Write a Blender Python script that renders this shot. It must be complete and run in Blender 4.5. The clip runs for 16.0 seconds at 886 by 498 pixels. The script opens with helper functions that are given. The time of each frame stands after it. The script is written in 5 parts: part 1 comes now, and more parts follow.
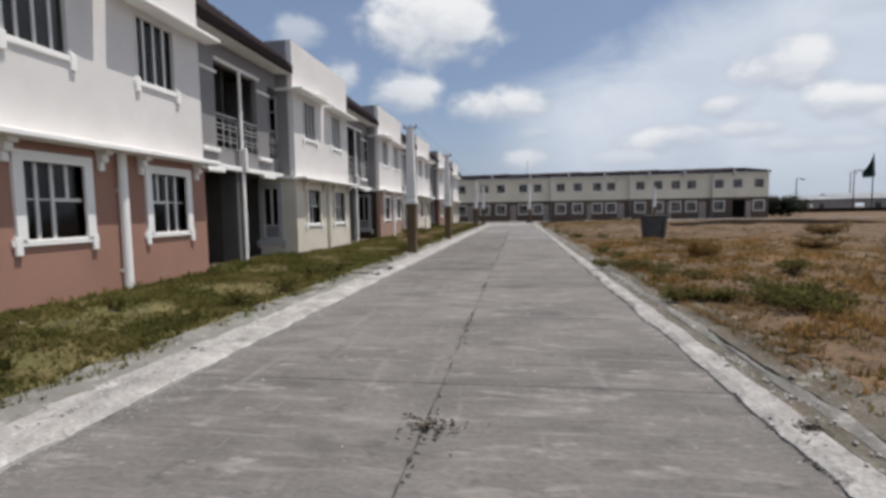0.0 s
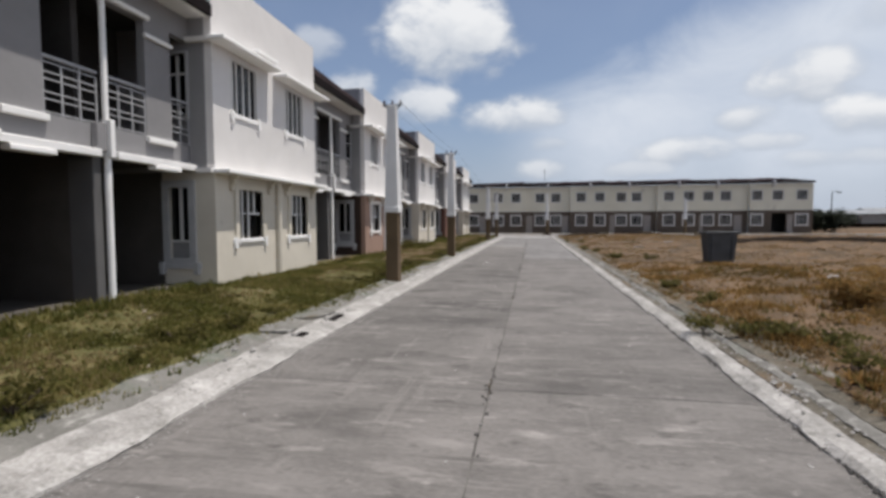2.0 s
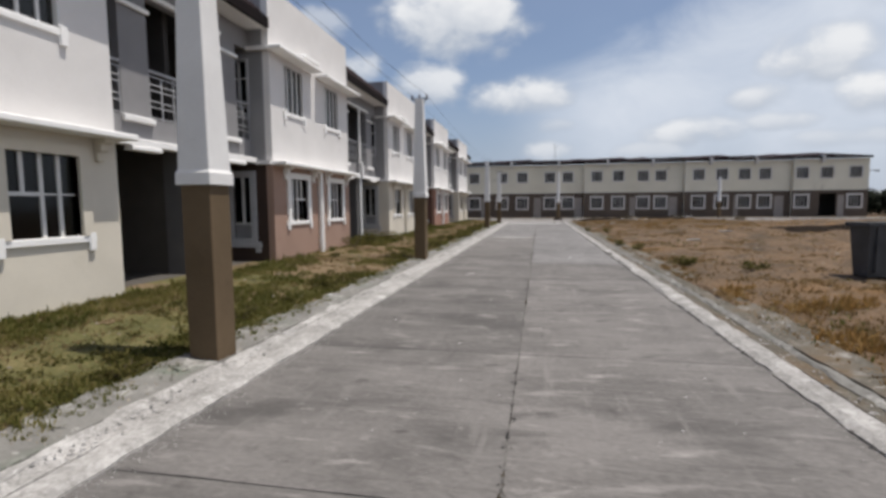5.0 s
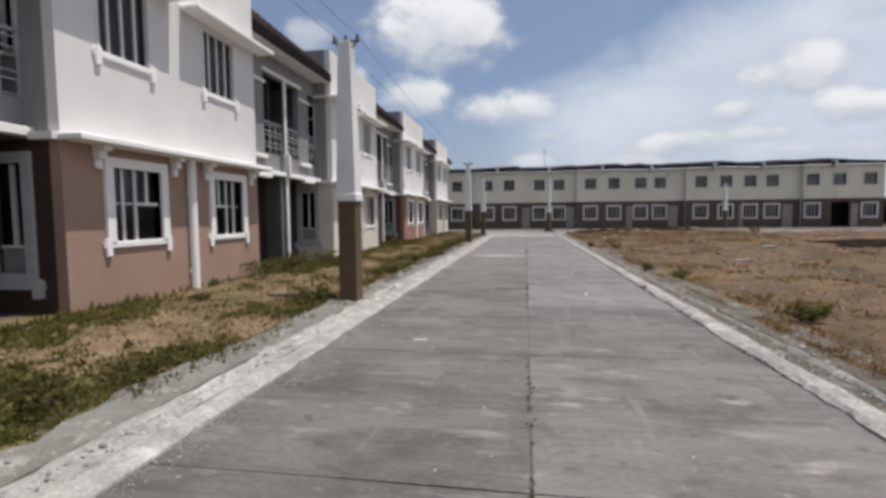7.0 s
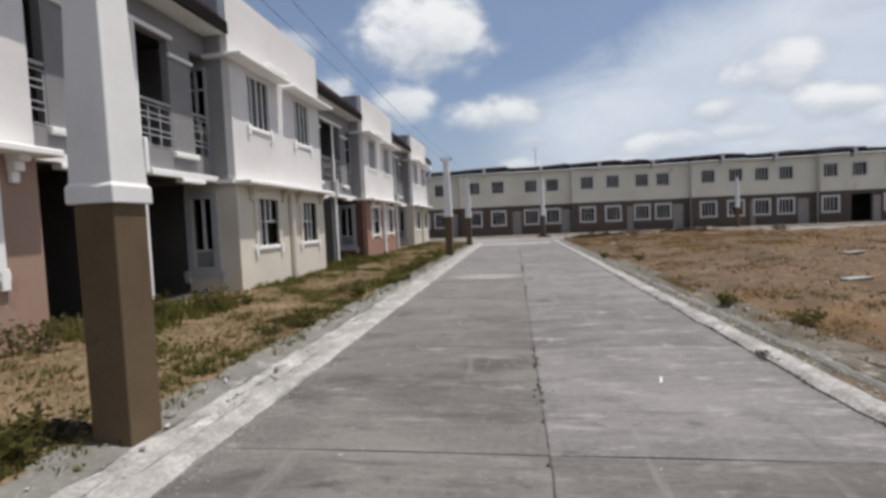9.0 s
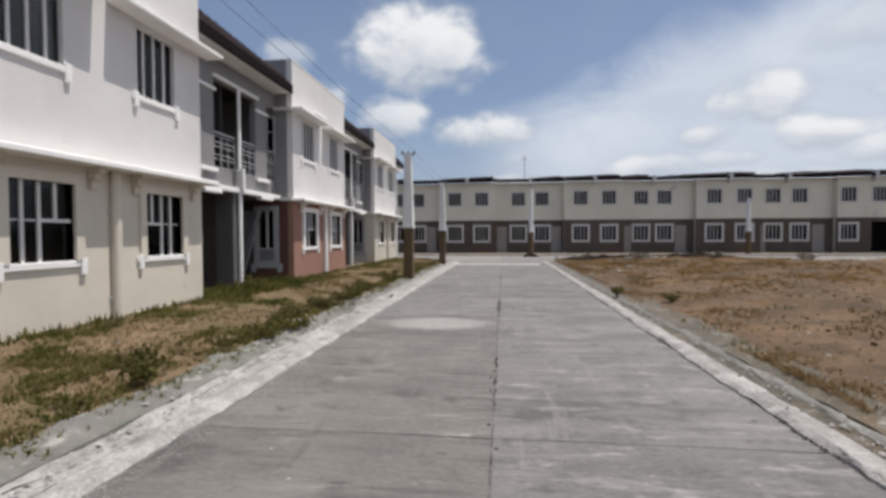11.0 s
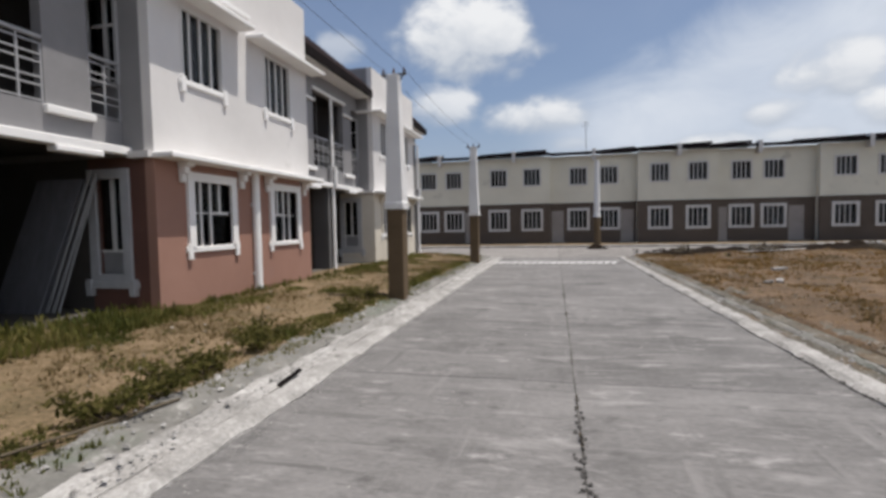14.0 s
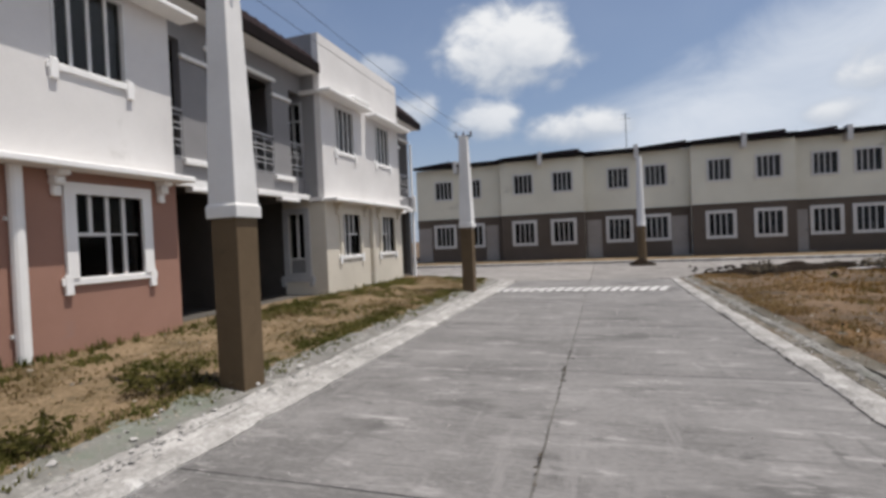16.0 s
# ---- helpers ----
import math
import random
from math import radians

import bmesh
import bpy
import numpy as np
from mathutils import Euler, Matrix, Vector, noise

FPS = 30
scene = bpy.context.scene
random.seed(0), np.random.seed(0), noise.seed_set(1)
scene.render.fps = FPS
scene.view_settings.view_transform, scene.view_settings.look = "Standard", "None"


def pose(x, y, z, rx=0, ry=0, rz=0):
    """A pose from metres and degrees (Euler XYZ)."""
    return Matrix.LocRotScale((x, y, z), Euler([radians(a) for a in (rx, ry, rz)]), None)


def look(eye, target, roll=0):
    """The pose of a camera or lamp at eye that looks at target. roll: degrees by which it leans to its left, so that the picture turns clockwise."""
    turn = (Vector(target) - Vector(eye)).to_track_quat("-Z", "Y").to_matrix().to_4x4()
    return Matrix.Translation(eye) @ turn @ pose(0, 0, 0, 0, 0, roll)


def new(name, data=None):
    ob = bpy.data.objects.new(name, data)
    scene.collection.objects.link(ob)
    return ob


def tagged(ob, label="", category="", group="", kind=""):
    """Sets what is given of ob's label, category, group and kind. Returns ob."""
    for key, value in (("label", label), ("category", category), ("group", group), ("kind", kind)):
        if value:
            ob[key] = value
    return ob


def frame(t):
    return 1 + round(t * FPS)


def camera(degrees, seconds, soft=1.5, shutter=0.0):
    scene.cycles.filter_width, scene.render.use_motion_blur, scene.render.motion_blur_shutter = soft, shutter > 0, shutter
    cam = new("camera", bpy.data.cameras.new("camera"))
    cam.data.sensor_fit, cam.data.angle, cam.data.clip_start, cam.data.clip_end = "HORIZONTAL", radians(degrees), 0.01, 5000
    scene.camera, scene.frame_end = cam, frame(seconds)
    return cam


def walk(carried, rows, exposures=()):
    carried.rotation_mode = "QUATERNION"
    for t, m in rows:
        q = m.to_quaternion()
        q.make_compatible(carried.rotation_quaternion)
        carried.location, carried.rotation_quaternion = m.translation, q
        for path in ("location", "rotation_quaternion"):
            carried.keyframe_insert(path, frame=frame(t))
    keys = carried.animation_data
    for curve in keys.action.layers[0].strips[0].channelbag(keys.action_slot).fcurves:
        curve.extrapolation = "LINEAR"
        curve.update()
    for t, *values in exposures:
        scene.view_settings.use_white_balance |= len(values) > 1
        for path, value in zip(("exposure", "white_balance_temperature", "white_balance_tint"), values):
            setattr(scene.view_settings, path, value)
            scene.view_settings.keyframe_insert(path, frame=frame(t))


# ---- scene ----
cam = camera(83.5, 16.0, soft=3.3)
PATH = [
    (0, (-1.128, -0.273, 1.308), (-1.428, 1.699, 1.161), -1.0),
    (0.5, (-1.17, 0.845, 1.349), (-1.439, 2.822, 1.207), -1.8),
    (1, (-1.242, 1.988, 1.343), (-1.616, 3.946, 1.18), -1.9),
    (1.5, (-1.26, 3.081, 1.358), (-1.657, 5.03, 1.15), -2.0),
    (2, (-1.375, 4.264, 1.375), (-1.728, 6.23, 1.266), -0.2),
    (2.5, (-1.428, 5.379, 1.338), (-1.745, 7.351, 1.233), 0.4),
    (3, (-1.413, 6.503, 1.348), (-1.708, 8.477, 1.221), 0.7),
    (3.2, (-1.375, 6.945, 1.387), (-1.66, 8.92, 1.251), 1.3),
    (5.3, (-1.584, 11.733, 1.399), (-1.967, 13.688, 1.222), -0.6),
    (5.5, (-1.612, 12.248, 1.385), (-1.951, 14.213, 1.229), -0.7),
    (6, (-1.631, 13.362, 1.402), (-1.845, 15.346, 1.262), -0.3),
    (6.5, (-1.695, 14.522, 1.351), (-1.961, 16.5, 1.224), -1.5),
    (7, (-1.743, 15.649, 1.349), (-2.071, 17.617, 1.216), -0.6),
    (7.5, (-1.727, 16.739, 1.335), (-1.999, 18.715, 1.197), -0.8),
    (8, (-1.777, 17.839, 1.365), (-2.029, 19.813, 1.165), -1.9),
    (8.5, (-1.848, 18.943, 1.362), (-2.125, 20.917, 1.201), -2.6),
    (9, (-1.859, 20.096, 1.378), (-2.151, 22.072, 1.271), -2.5),
    (9.5, (-1.898, 21.253, 1.354), (-2.21, 23.218, 1.149), -1.7),
    (10, (-1.851, 22.356, 1.372), (-2.1, 24.34, 1.327), 0.2),
    (10.2, (-1.792, 22.847, 1.349), (-2.007, 24.836, 1.333), 0.4),
    (12.3, (-1.588, 27.619, 1.359), (-1.916, 29.588, 1.229), -1.3),
    (12.5, (-1.688, 28.089, 1.339), (-2.094, 30.046, 1.249), 0.6),
    (13, (-1.797, 29.182, 1.364), (-2.305, 31.115, 1.282), -0.3),
    (13.5, (-1.84, 30.276, 1.353), (-2.279, 32.224, 1.243), -1.3),
    (14, (-1.853, 31.423, 1.31), (-2.295, 33.371, 1.213), -1.1),
    (14.5, (-1.828, 32.455, 1.312), (-2.32, 34.387, 1.163), -1.4),
    (15, (-1.745, 33.555, 1.276), (-2.282, 35.48, 1.191), -2.4),
    (15.5, (-1.574, 34.635, 1.31), (-2.157, 36.547, 1.364), -0.8),
    (16, (-1.316, 35.752, 1.306), (-1.93, 37.655, 1.272), -2.5),
]
walk(cam, [(t, look(eye, target, roll)) for t, eye, target, roll in PATH])

# ---------------- light ----------------
SUN_EL, SUN_AZ = radians(72.5), math.atan2(1.0, 0.2)      # azimuth from +y towards +x
sun_dir = Vector((math.cos(SUN_EL) * math.sin(SUN_AZ), math.cos(SUN_EL) * math.cos(SUN_AZ), math.sin(SUN_EL)))
sun = new("sun", bpy.data.lights.new("sun", "SUN"))
sun.data.energy, sun.data.angle, sun.data.color = 4.8, radians(0.6), (1.0, 0.945, 0.868)
sun.matrix_world = look(sun_dir * 60, (0, 0, 0))

world = bpy.data.worlds.new("sky")
scene.world = world
world.use_nodes = True


def build_sky(nt):
    N, L = nt.nodes, nt.links
    N.clear()

    def op(kind, a, b=None, clamp=False):
        n = N.new("ShaderNodeMath")
        n.operation, n.use_clamp = kind, clamp
        for i, v in enumerate((a, b)):
            if v is None:
                continue
            if isinstance(v, (int, float)):
                n.inputs[i].default_value = v
            else:
                L.new(v, n.inputs[i])
        return n.outputs[0]

    def smooth(v, lo, hi):
        n = N.new("ShaderNodeMapRange")
        n.interpolation_type = "SMOOTHSTEP"
        L.new(v, n.inputs[0])
        n.inputs[1].default_value, n.inputs[2].default_value = lo, hi
        return n.outputs[0]

    def mix(fac, a, b):
        n = N.new("ShaderNodeMix")
        n.data_type = "RGBA"
        L.new(fac, n.inputs[0])
        for i, v in ((6, a), (7, b)):
            if isinstance(v, tuple):
                n.inputs[i].default_value = (*v, 1)
            else:
                L.new(v, n.inputs[i])
        return n.outputs[2]

    sky = N.new("ShaderNodeTexSky")
    sky.sky_type, sky.sun_disc = "NISHITA", False
    sky.sun_elevation, sky.sun_rotation = SUN_EL, SUN_AZ
    sky.air_density, sky.dust_density, sky.ozone_density = 1.0, 1.2, 1.0
    tc = N.new("ShaderNodeTexCoord")
    sep = N.new("ShaderNodeSeparateXYZ")
    L.new(tc.outputs["Generated"], sep.inputs[0])
    deg = 180 / math.pi
    az = op("MULTIPLY", op("ARCTAN2", sep.outputs[0], sep.outputs[1]), deg)
    el = op("MULTIPLY", op("ARCSINE", sep.outputs[2]), deg)
    comb = N.new("ShaderNodeCombineXYZ")
    L.new(az, comb.inputs[0])
    L.new(op("MULTIPLY", el, 1.5), comb.inputs[1])

    def tex(scale, detail, rough, dist=0.0, z=0.0):
        m = N.new("ShaderNodeMapping")
        L.new(comb.outputs[0], m.inputs[0])
        m.inputs[1].default_value = (0, 0, z)
        n = N.new("ShaderNodeTexNoise")
        L.new(m.outputs[0], n.inputs[0])
        n.inputs["Scale"].default_value, n.inputs["Detail"].default_value = scale, detail
        n.inputs["Roughness"].default_value, n.inputs["Distortion"].default_value = rough, dist
        return n.outputs["Fac"]

    billow = op("SUBTRACT", tex(0.17, 6, 0.55, 0.2), 0.5)
    wisp = tex(0.045, 6, 0.6, 0.8, 7.0)
    streak = tex(0.075, 6, 0.6, 0.5, 11.0)
    veil = tex(0.02, 5, 0.55, 0.4, 3.0)
    # the cumulus clouds over the road's end: azimuth, elevation, half widths
    clouds = [(-9.2, 20.4, 9.1, 5.1, 1.0), (-12.6, 13.2, 4.2, 2.5, 0.9), (-1.6, 11.9, 6.2, 2.0, 0.95),
              (25.8, 13.0, 4.6, 2.7, 0.95), (30.4, 9.3, 4.2, 1.9, 1.0), (15.4, 7.2, 5.0, 1.5, 0.9), (21.2, 10.0, 3.0, 1.3, 0.85), (22.8, 7.6, 3.4, 1.0, 0.7),
              (-24.0, 19.0, 2.8, 2.0, 0.6), (-20.2, 14.8, 3.0, 2.2, 0.8),
              (1.0, 5.8, 3.2, 1.3, 0.75), (1.8, 8.6, 2.4, 0.9, 0.5), (40, 12, 6, 3, 0.8), (36, 7.5, 4.6, 1.5, 0.85), (10.2, 5.4, 4.2, 1.1, 0.6), (27.5, 5.6, 5.0, 1.0, 0.6), (33.5, 17.5, 5.5, 2.0, 0.55)]
    cover, core = None, None
    for a, e, wa, we, s in clouds:
        da = op("DIVIDE", op("SUBTRACT", az, a), wa)
        de = op("DIVIDE", op("SUBTRACT", el, e), we)
        r = op("SUBTRACT", 1.0, op("ADD", op("MULTIPLY", da, da), op("MULTIPLY", de, de)))
        big = wa > 8
        r = op("ADD", r, op("MULTIPLY", billow, 2.3 if big else 3.4))
        c = op("MULTIPLY", smooth(r, -0.12, 0.75) if big else smooth(r, -0.35, 0.95), s)
        # undersides a little greyer than the tops
        t = op("MULTIPLY", smooth(op("ADD", de, op("MULTIPLY", billow, 2.0)), -1.0, 0.5), c)
        cover = c if cover is None else op("MAXIMUM", cover, c)
        core = t if core is None else op("MAXIMUM", core, t)
    # the broad thin white sheet that climbs towards the upper right, and haze near the horizon
    slope = op("SUBTRACT", el, op("ADD", op("MULTIPLY", az, 0.26), 12.8))
    sheet = op("MULTIPLY", smooth(op("ADD", slope, op("MULTIPLY", op("SUBTRACT", wisp, 0.5), 11.0)), 3.5, -2.5),
               smooth(op("ADD", az, op("MULTIPLY", op("SUBTRACT", veil, 0.5), 20)), -9.0, 9.0))
    sheet = op("MULTIPLY", sheet, op("ADD", 0.40, op("MULTIPLY", streak, 1.15)))
    sheet = op("MULTIPLY", sheet, op("ADD", 0.45, op("MULTIPLY", smooth(el, 1.0, 9.0), 0.55)))
    overhead = op("MULTIPLY", smooth(wisp, 0.46, 0.66), smooth(el, 16, 32))
    low = smooth(op("ADD", el, op("MULTIPLY", op("SUBTRACT", wisp, 0.5), 9.0)), 15, 1.0)
    base = N.new("ShaderNodeMix")
    base.data_type, base.blend_type = "RGBA", "MULTIPLY"
    base.inputs[0].default_value = 1.0
    L.new(sky.outputs[0], base.inputs[6])
    base.inputs[7].default_value = (0.092, 0.094, 0.101, 1)
    c = base.outputs[2]
    milky = op("MULTIPLY", smooth(el, 42, 20), op("ADD", 0.05, op("MULTIPLY", veil, 0.30)))
    c = mix(milky, c, (0.50, 0.59, 0.76))
    c = mix(op("MULTIPLY", low, 0.75), c, (0.40, 0.470, 0.60))
    c = mix(op("MULTIPLY", sheet, 0.92), c, (0.70, 0.755, 0.85))
    c = mix(op("MULTIPLY", overhead, 0.10), c, (0.70, 0.73, 0.79))
    c = mix(cover, c, mix(core, (0.50, 0.555, 0.645), (0.92, 0.93, 0.95)))
    bg = N.new("ShaderNodeBackground")
    L.new(c, bg.inputs[0])
    bg.inputs[1].default_value = 0.93
    out = N.new("ShaderNodeOutputWorld")
    L.new(bg.outputs[0], out.inputs[0])


build_sky(world.node_tree)


# ---------------- materials ----------------
def material(name, stops, rough=0.85, scale=3.0, fine=60.0, bump=0.3, grain=0.25, metal=0.0, stretch=(1, 1, 1), stain=None,
             spec=0.3, per_piece=0.0, per_island=0.0, depth=0.01):
    """A procedural surface: a colour ramp over broad noise, finer grain on top, and relief. stain: (colour, scale, threshold, and axes if drawn out)."""
    m = bpy.data.materials.new(name)
    m.use_nodes = True
    N, L = m.node_tree.nodes, m.node_tree.links
    b = N["Principled BSDF"]
    geo = N.new("ShaderNodeNewGeometry")
    mp = N.new("ShaderNodeMapping")
    mp.inputs[3].default_value = stretch
    L.new(geo.outputs["Position"], mp.inputs[0])

    def tex(s, detail=5, r=0.6, d=0.0, drawn=None):
        n = N.new("ShaderNodeTexNoise")
        if drawn:
            own = N.new("ShaderNodeMapping")
            own.inputs[3].default_value = drawn
            L.new(geo.outputs["Position"], own.inputs[0])
            L.new(own.outputs[0], n.inputs[0])
        else:
            L.new(mp.outputs[0], n.inputs[0])
        n.inputs["Scale"].default_value, n.inputs["Detail"].default_value = s, detail
        n.inputs["Roughness"].default_value, n.inputs["Distortion"].default_value = r, d
        return n.outputs["Fac"]

    def op(kind, a, v, w=None):
        n = N.new("ShaderNodeMath")
        n.operation = kind
        L.new(a, n.inputs[0])
        if isinstance(v, (int, float)):
            n.inputs[1].default_value = v
        else:
            L.new(v, n.inputs[1])
        return n.outputs[0]

    broad, small = tex(scale, 6, 0.62, 0.3), tex(fine, 3, 0.6)
    fac = op("ADD", op("MULTIPLY", broad, 1 - grain), op("MULTIPLY", small, grain))
    if per_piece:
        inf = N.new("ShaderNodeObjectInfo")
        fac = op("ADD", fac, op("MULTIPLY", op("SUBTRACT", inf.outputs["Random"], 0.5), per_piece))
    if per_island:
        fac = op("ADD", fac, op("MULTIPLY", op("SUBTRACT", geo.outputs["Random Per Island"], 0.5), per_island))
    ramp = N.new("ShaderNodeValToRGB")
    while len(ramp.color_ramp.elements) < len(stops):
        ramp.color_ramp.elements.new(0.5)
    for e, (p, c) in zip(ramp.color_ramp.elements, stops):
        e.position, e.color = p, (*c, 1)
    L.new(fac, ramp.inputs[0])
    colour = ramp.outputs[0]
    for sc, ss, st, *drawn in (stain or ()):
        n = N.new("ShaderNodeMapRange")
        n.interpolation_type = "SMOOTHSTEP"
        L.new(tex(ss, 8, 0.68, 0.15, drawn[0] if drawn else None), n.inputs[0])
        n.inputs[1].default_value, n.inputs[2].default_value = st, st + 0.16
        mx = N.new("ShaderNodeMix")
        mx.data_type = "RGBA"
        L.new(n.outputs[0], mx.inputs[0])
        L.new(colour, mx.inputs[6])
        mx.inputs[7].default_value = (*sc, 1)
        colour = mx.outputs[2]
    L.new(colour, b.inputs["Base Color"])
    b.inputs["Roughness"].default_value, b.inputs["Metallic"].default_value = rough, metal
    b.inputs["Specular IOR Level"].default_value = spec
    if bump:
        bp = N.new("ShaderNodeBump")
        bp.inputs["Strength"].default_value, bp.inputs["Distance"].default_value = bump, depth
        L.new(op("ADD", op("MULTIPLY", broad, 0.5), op("MULTIPLY", small, 0.5)), bp.inputs["Height"])
        L.new(bp.outputs[0], b.inputs["Normal"])
    return m


def two(a, b):
    return [(0.32, a), (0.68, b)]


UPPER = material("off_white_wall_paint", two((0.60, 0.58, 0.568), (0.705, 0.685, 0.672)), 0.9, 0.8, 45, 0.25, 0.2,
                 stain=[((0.52, 0.50, 0.48), 1.3, 0.62)], depth=0.006)
# Off-white walls out of the sun: their shade is put into this grey.
SHADEGREY = material("grey_wall_with_shade", two((0.212, 0.207, 0.213), (0.265, 0.259, 0.265)), 0.9, 0.9, 45, 0.25, 0.2, depth=0.006)
TERRA = material("terracotta_wall_paint", two((0.288, 0.160, 0.122), (0.350, 0.199, 0.153)), 0.9, 0.9, 45, 0.3, 0.2,
                 stain=[((0.29, 0.18, 0.15), 1.7, 0.6)], depth=0.006)
BROWN = material("brown_wall_paint", two((0.30, 0.20, 0.155), (0.37, 0.25, 0.20)), 0.9, 0.9, 45, 0.3, 0.2,
                 stain=[((0.24, 0.15, 0.12), 1.7, 0.6)], depth=0.006)
# Side-wall versions of TERRA and BROWN, darkened because those sides lie in shade.
SHADEMAROON = material("terracotta_wall_in_shade", two((0.105, 0.052, 0.041), (0.145, 0.072, 0.056)), 0.9, 0.9, 45, 0.3, 0.2,
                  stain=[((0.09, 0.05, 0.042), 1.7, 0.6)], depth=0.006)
SHADEUMBER = material("brown_wall_in_shade", two((0.042, 0.027, 0.022), (0.062, 0.040, 0.032)), 0.9, 0.9, 45, 0.3, 0.2,
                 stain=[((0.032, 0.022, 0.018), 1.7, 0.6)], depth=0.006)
CREAM = material("cream_wall_paint", two((0.56, 0.515, 0.44), (0.66, 0.61, 0.525)), 0.9, 0.9, 45, 0.3, 0.2,
                 stain=[((0.47, 0.43, 0.35), 1.7, 0.6)], depth=0.006)
# Dark brown porch surfaces; the recess's shade is mixed into the colour.
PORCH = material("shade_brown_porch_plaster", two((0.066, 0.059, 0.053), (0.098, 0.088, 0.079)), 0.9, 1.2, 45, 0.3, 0.2)
COLUMN = material("dark_grey_column_paint", two((0.10, 0.098, 0.098), (0.14, 0.135, 0.135)), 0.85, 1.2, 45, 0.3, 0.2)
TRIM = material("white_trim_paint", two((0.78, 0.77, 0.76), (0.86, 0.85, 0.84)), 0.7, 2.5, 60, 0.15, 0.3,
                stain=[((0.62, 0.59, 0.56), 4.0, 0.64)])
SASH = material("white_sash_paint", two((0.60, 0.59, 0.58), (0.70, 0.69, 0.68)), 0.5, 3, 60, 0.1, 0.3)
# White trim greyed to carry the shade on the side windows' frames and sills.
SHADEFRAME = material("white_frame_in_shade", two((0.36, 0.36, 0.37), (0.46, 0.46, 0.47)), 0.5, 5, 80, 0.1, 0.3)
RAILING = material("grey_rail_paint", two((0.31, 0.31, 0.32), (0.40, 0.40, 0.41)), 0.5, 5, 80, 0.1, 0.3)
ROOF = material("dark_brown_roof_sheet", two((0.022, 0.015, 0.016), (0.042, 0.029, 0.030)), 0.8, 2.0, 40, 0.4, 0.3, spec=0.06)
FASCIA = material("black_brown_fascia", two((0.010, 0.008, 0.008), (0.017, 0.013, 0.013)), 0.8, 2.0, 40, 0.2, 0.3, spec=0.05)
SOFFIT = material("white_soffit_board", two((0.62, 0.61, 0.60), (0.72, 0.71, 0.70)), 0.8, 2, 40, 0.1, 0.2)
# Near-black, so that rooms and balcony recesses hold their shade in the colour.
INSIDE = material("shade_dark_inside_plaster", two((0.040, 0.037, 0.035), (0.064, 0.059, 0.056)), 0.95, 1.5, 30, 0.2, 0.3)
DOORDARK = material("dark_brown_door_wood", two((0.05, 0.032, 0.022), (0.09, 0.06, 0.04)), 0.6, 2, 40, 0.2, 0.4, stretch=(6, 6, 1))
DOORPALE = material("pale_grey_door_paint", two((0.25, 0.225, 0.21), (0.32, 0.29, 0.27)), 0.6, 2, 40, 0.15, 0.3)
PANEL = material("grey_infill_panel", two((0.20, 0.20, 0.205), (0.27, 0.27, 0.275)), 0.6, 3, 50, 0.1, 0.3)
FARUP = material("cream_white_far_wall", two((0.60, 0.568, 0.475), (0.70, 0.665, 0.56)), 0.9, 0.5, 20, 0.2, 0.2,
                 stain=[((0.40, 0.37, 0.31), 0.7, 0.60)])
FARLOW = material("dull_brown_far_wall", two((0.084, 0.066, 0.053), (0.118, 0.094, 0.077)), 0.9, 0.6, 20, 0.2, 0.2,
                  stain=[((0.09, 0.085, 0.06), 0.8, 0.6)])
FARTRIM = material("pale_far_trim", two((0.52, 0.50, 0.48), (0.62, 0.60, 0.58)), 0.8, 2, 40, 0.1, 0.2)
POLEBROWN = material("brown_pole_paint", two((0.088, 0.060, 0.033), (0.130, 0.090, 0.052)), 0.85, 2.0, 50, 0.3, 0.25,
                     stain=[((0.065, 0.045, 0.026), 3, 0.58)])
POLEWHITE = material("off_white_pole_paint", two((0.62, 0.61, 0.60), (0.72, 0.71, 0.70)), 0.85, 1.8, 50, 0.25, 0.25,
                     stain=[((0.45, 0.43, 0.42), 2.2, 0.64)])
METAL = material("dark_galvanised_steel", two((0.10, 0.10, 0.105), (0.17, 0.17, 0.175)), 0.45, 10, 90, 0.1, 0.3, metal=0.7)
CABLE = material("black_cable_sheath", two((0.02, 0.02, 0.022), (0.035, 0.035, 0.037)), 0.6, 10, 90, 0, 0.3)
PORCELAIN = material("brown_insulator_glaze", two((0.06, 0.035, 0.03), (0.09, 0.05, 0.045)), 0.25, 10, 90, 0, 0.3, spec=0.5)


def concrete(name, k, pale, dark, warm=1.0):
    """Broom-finished road concrete: mottled, with dark damp smears, pale cement streaks and faint wheel tracks. k: its mean reflectance; warm: how far it leans to buff."""
    c = lambda v: (v * (1 + 0.06 * warm) * k, v * 0.988 * k, v * (1 - 0.065 * warm) * k)
    return material(name, [(0.34, c(0.66)), (0.5, c(1.0)), (0.66, c(1.36))], 0.92, 1.1, 26, 0.7, 0.38, stretch=(0.75, 1.2, 1), per_piece=0.10, depth=0.02, stain=[
        (c(1.28), 1.0, 0.52, (0.9, 12.0, 1)), (c(0.74), 1.0, 0.53, (0.7, 8.0, 1)),
        (c(0.62), 1.0, 0.53 - dark, (0.55, 1.1, 1)), (c(1.32), 1.0, 0.56, (4.5, 0.45, 1)), (c(0.66), 1.0, 0.59, (3.6, 0.4, 1)),
        (c(0.58), 3.0, 0.56), (c(1.65), 1.0, 0.565 - pale, (1.2, 4.2, 1)), (c(2.0), 2.4, 0.585 - pale, (0.7, 1.7, 1)), (c(0.48), 6.0, 0.60), (c(1.9), 9.0, 0.595)])


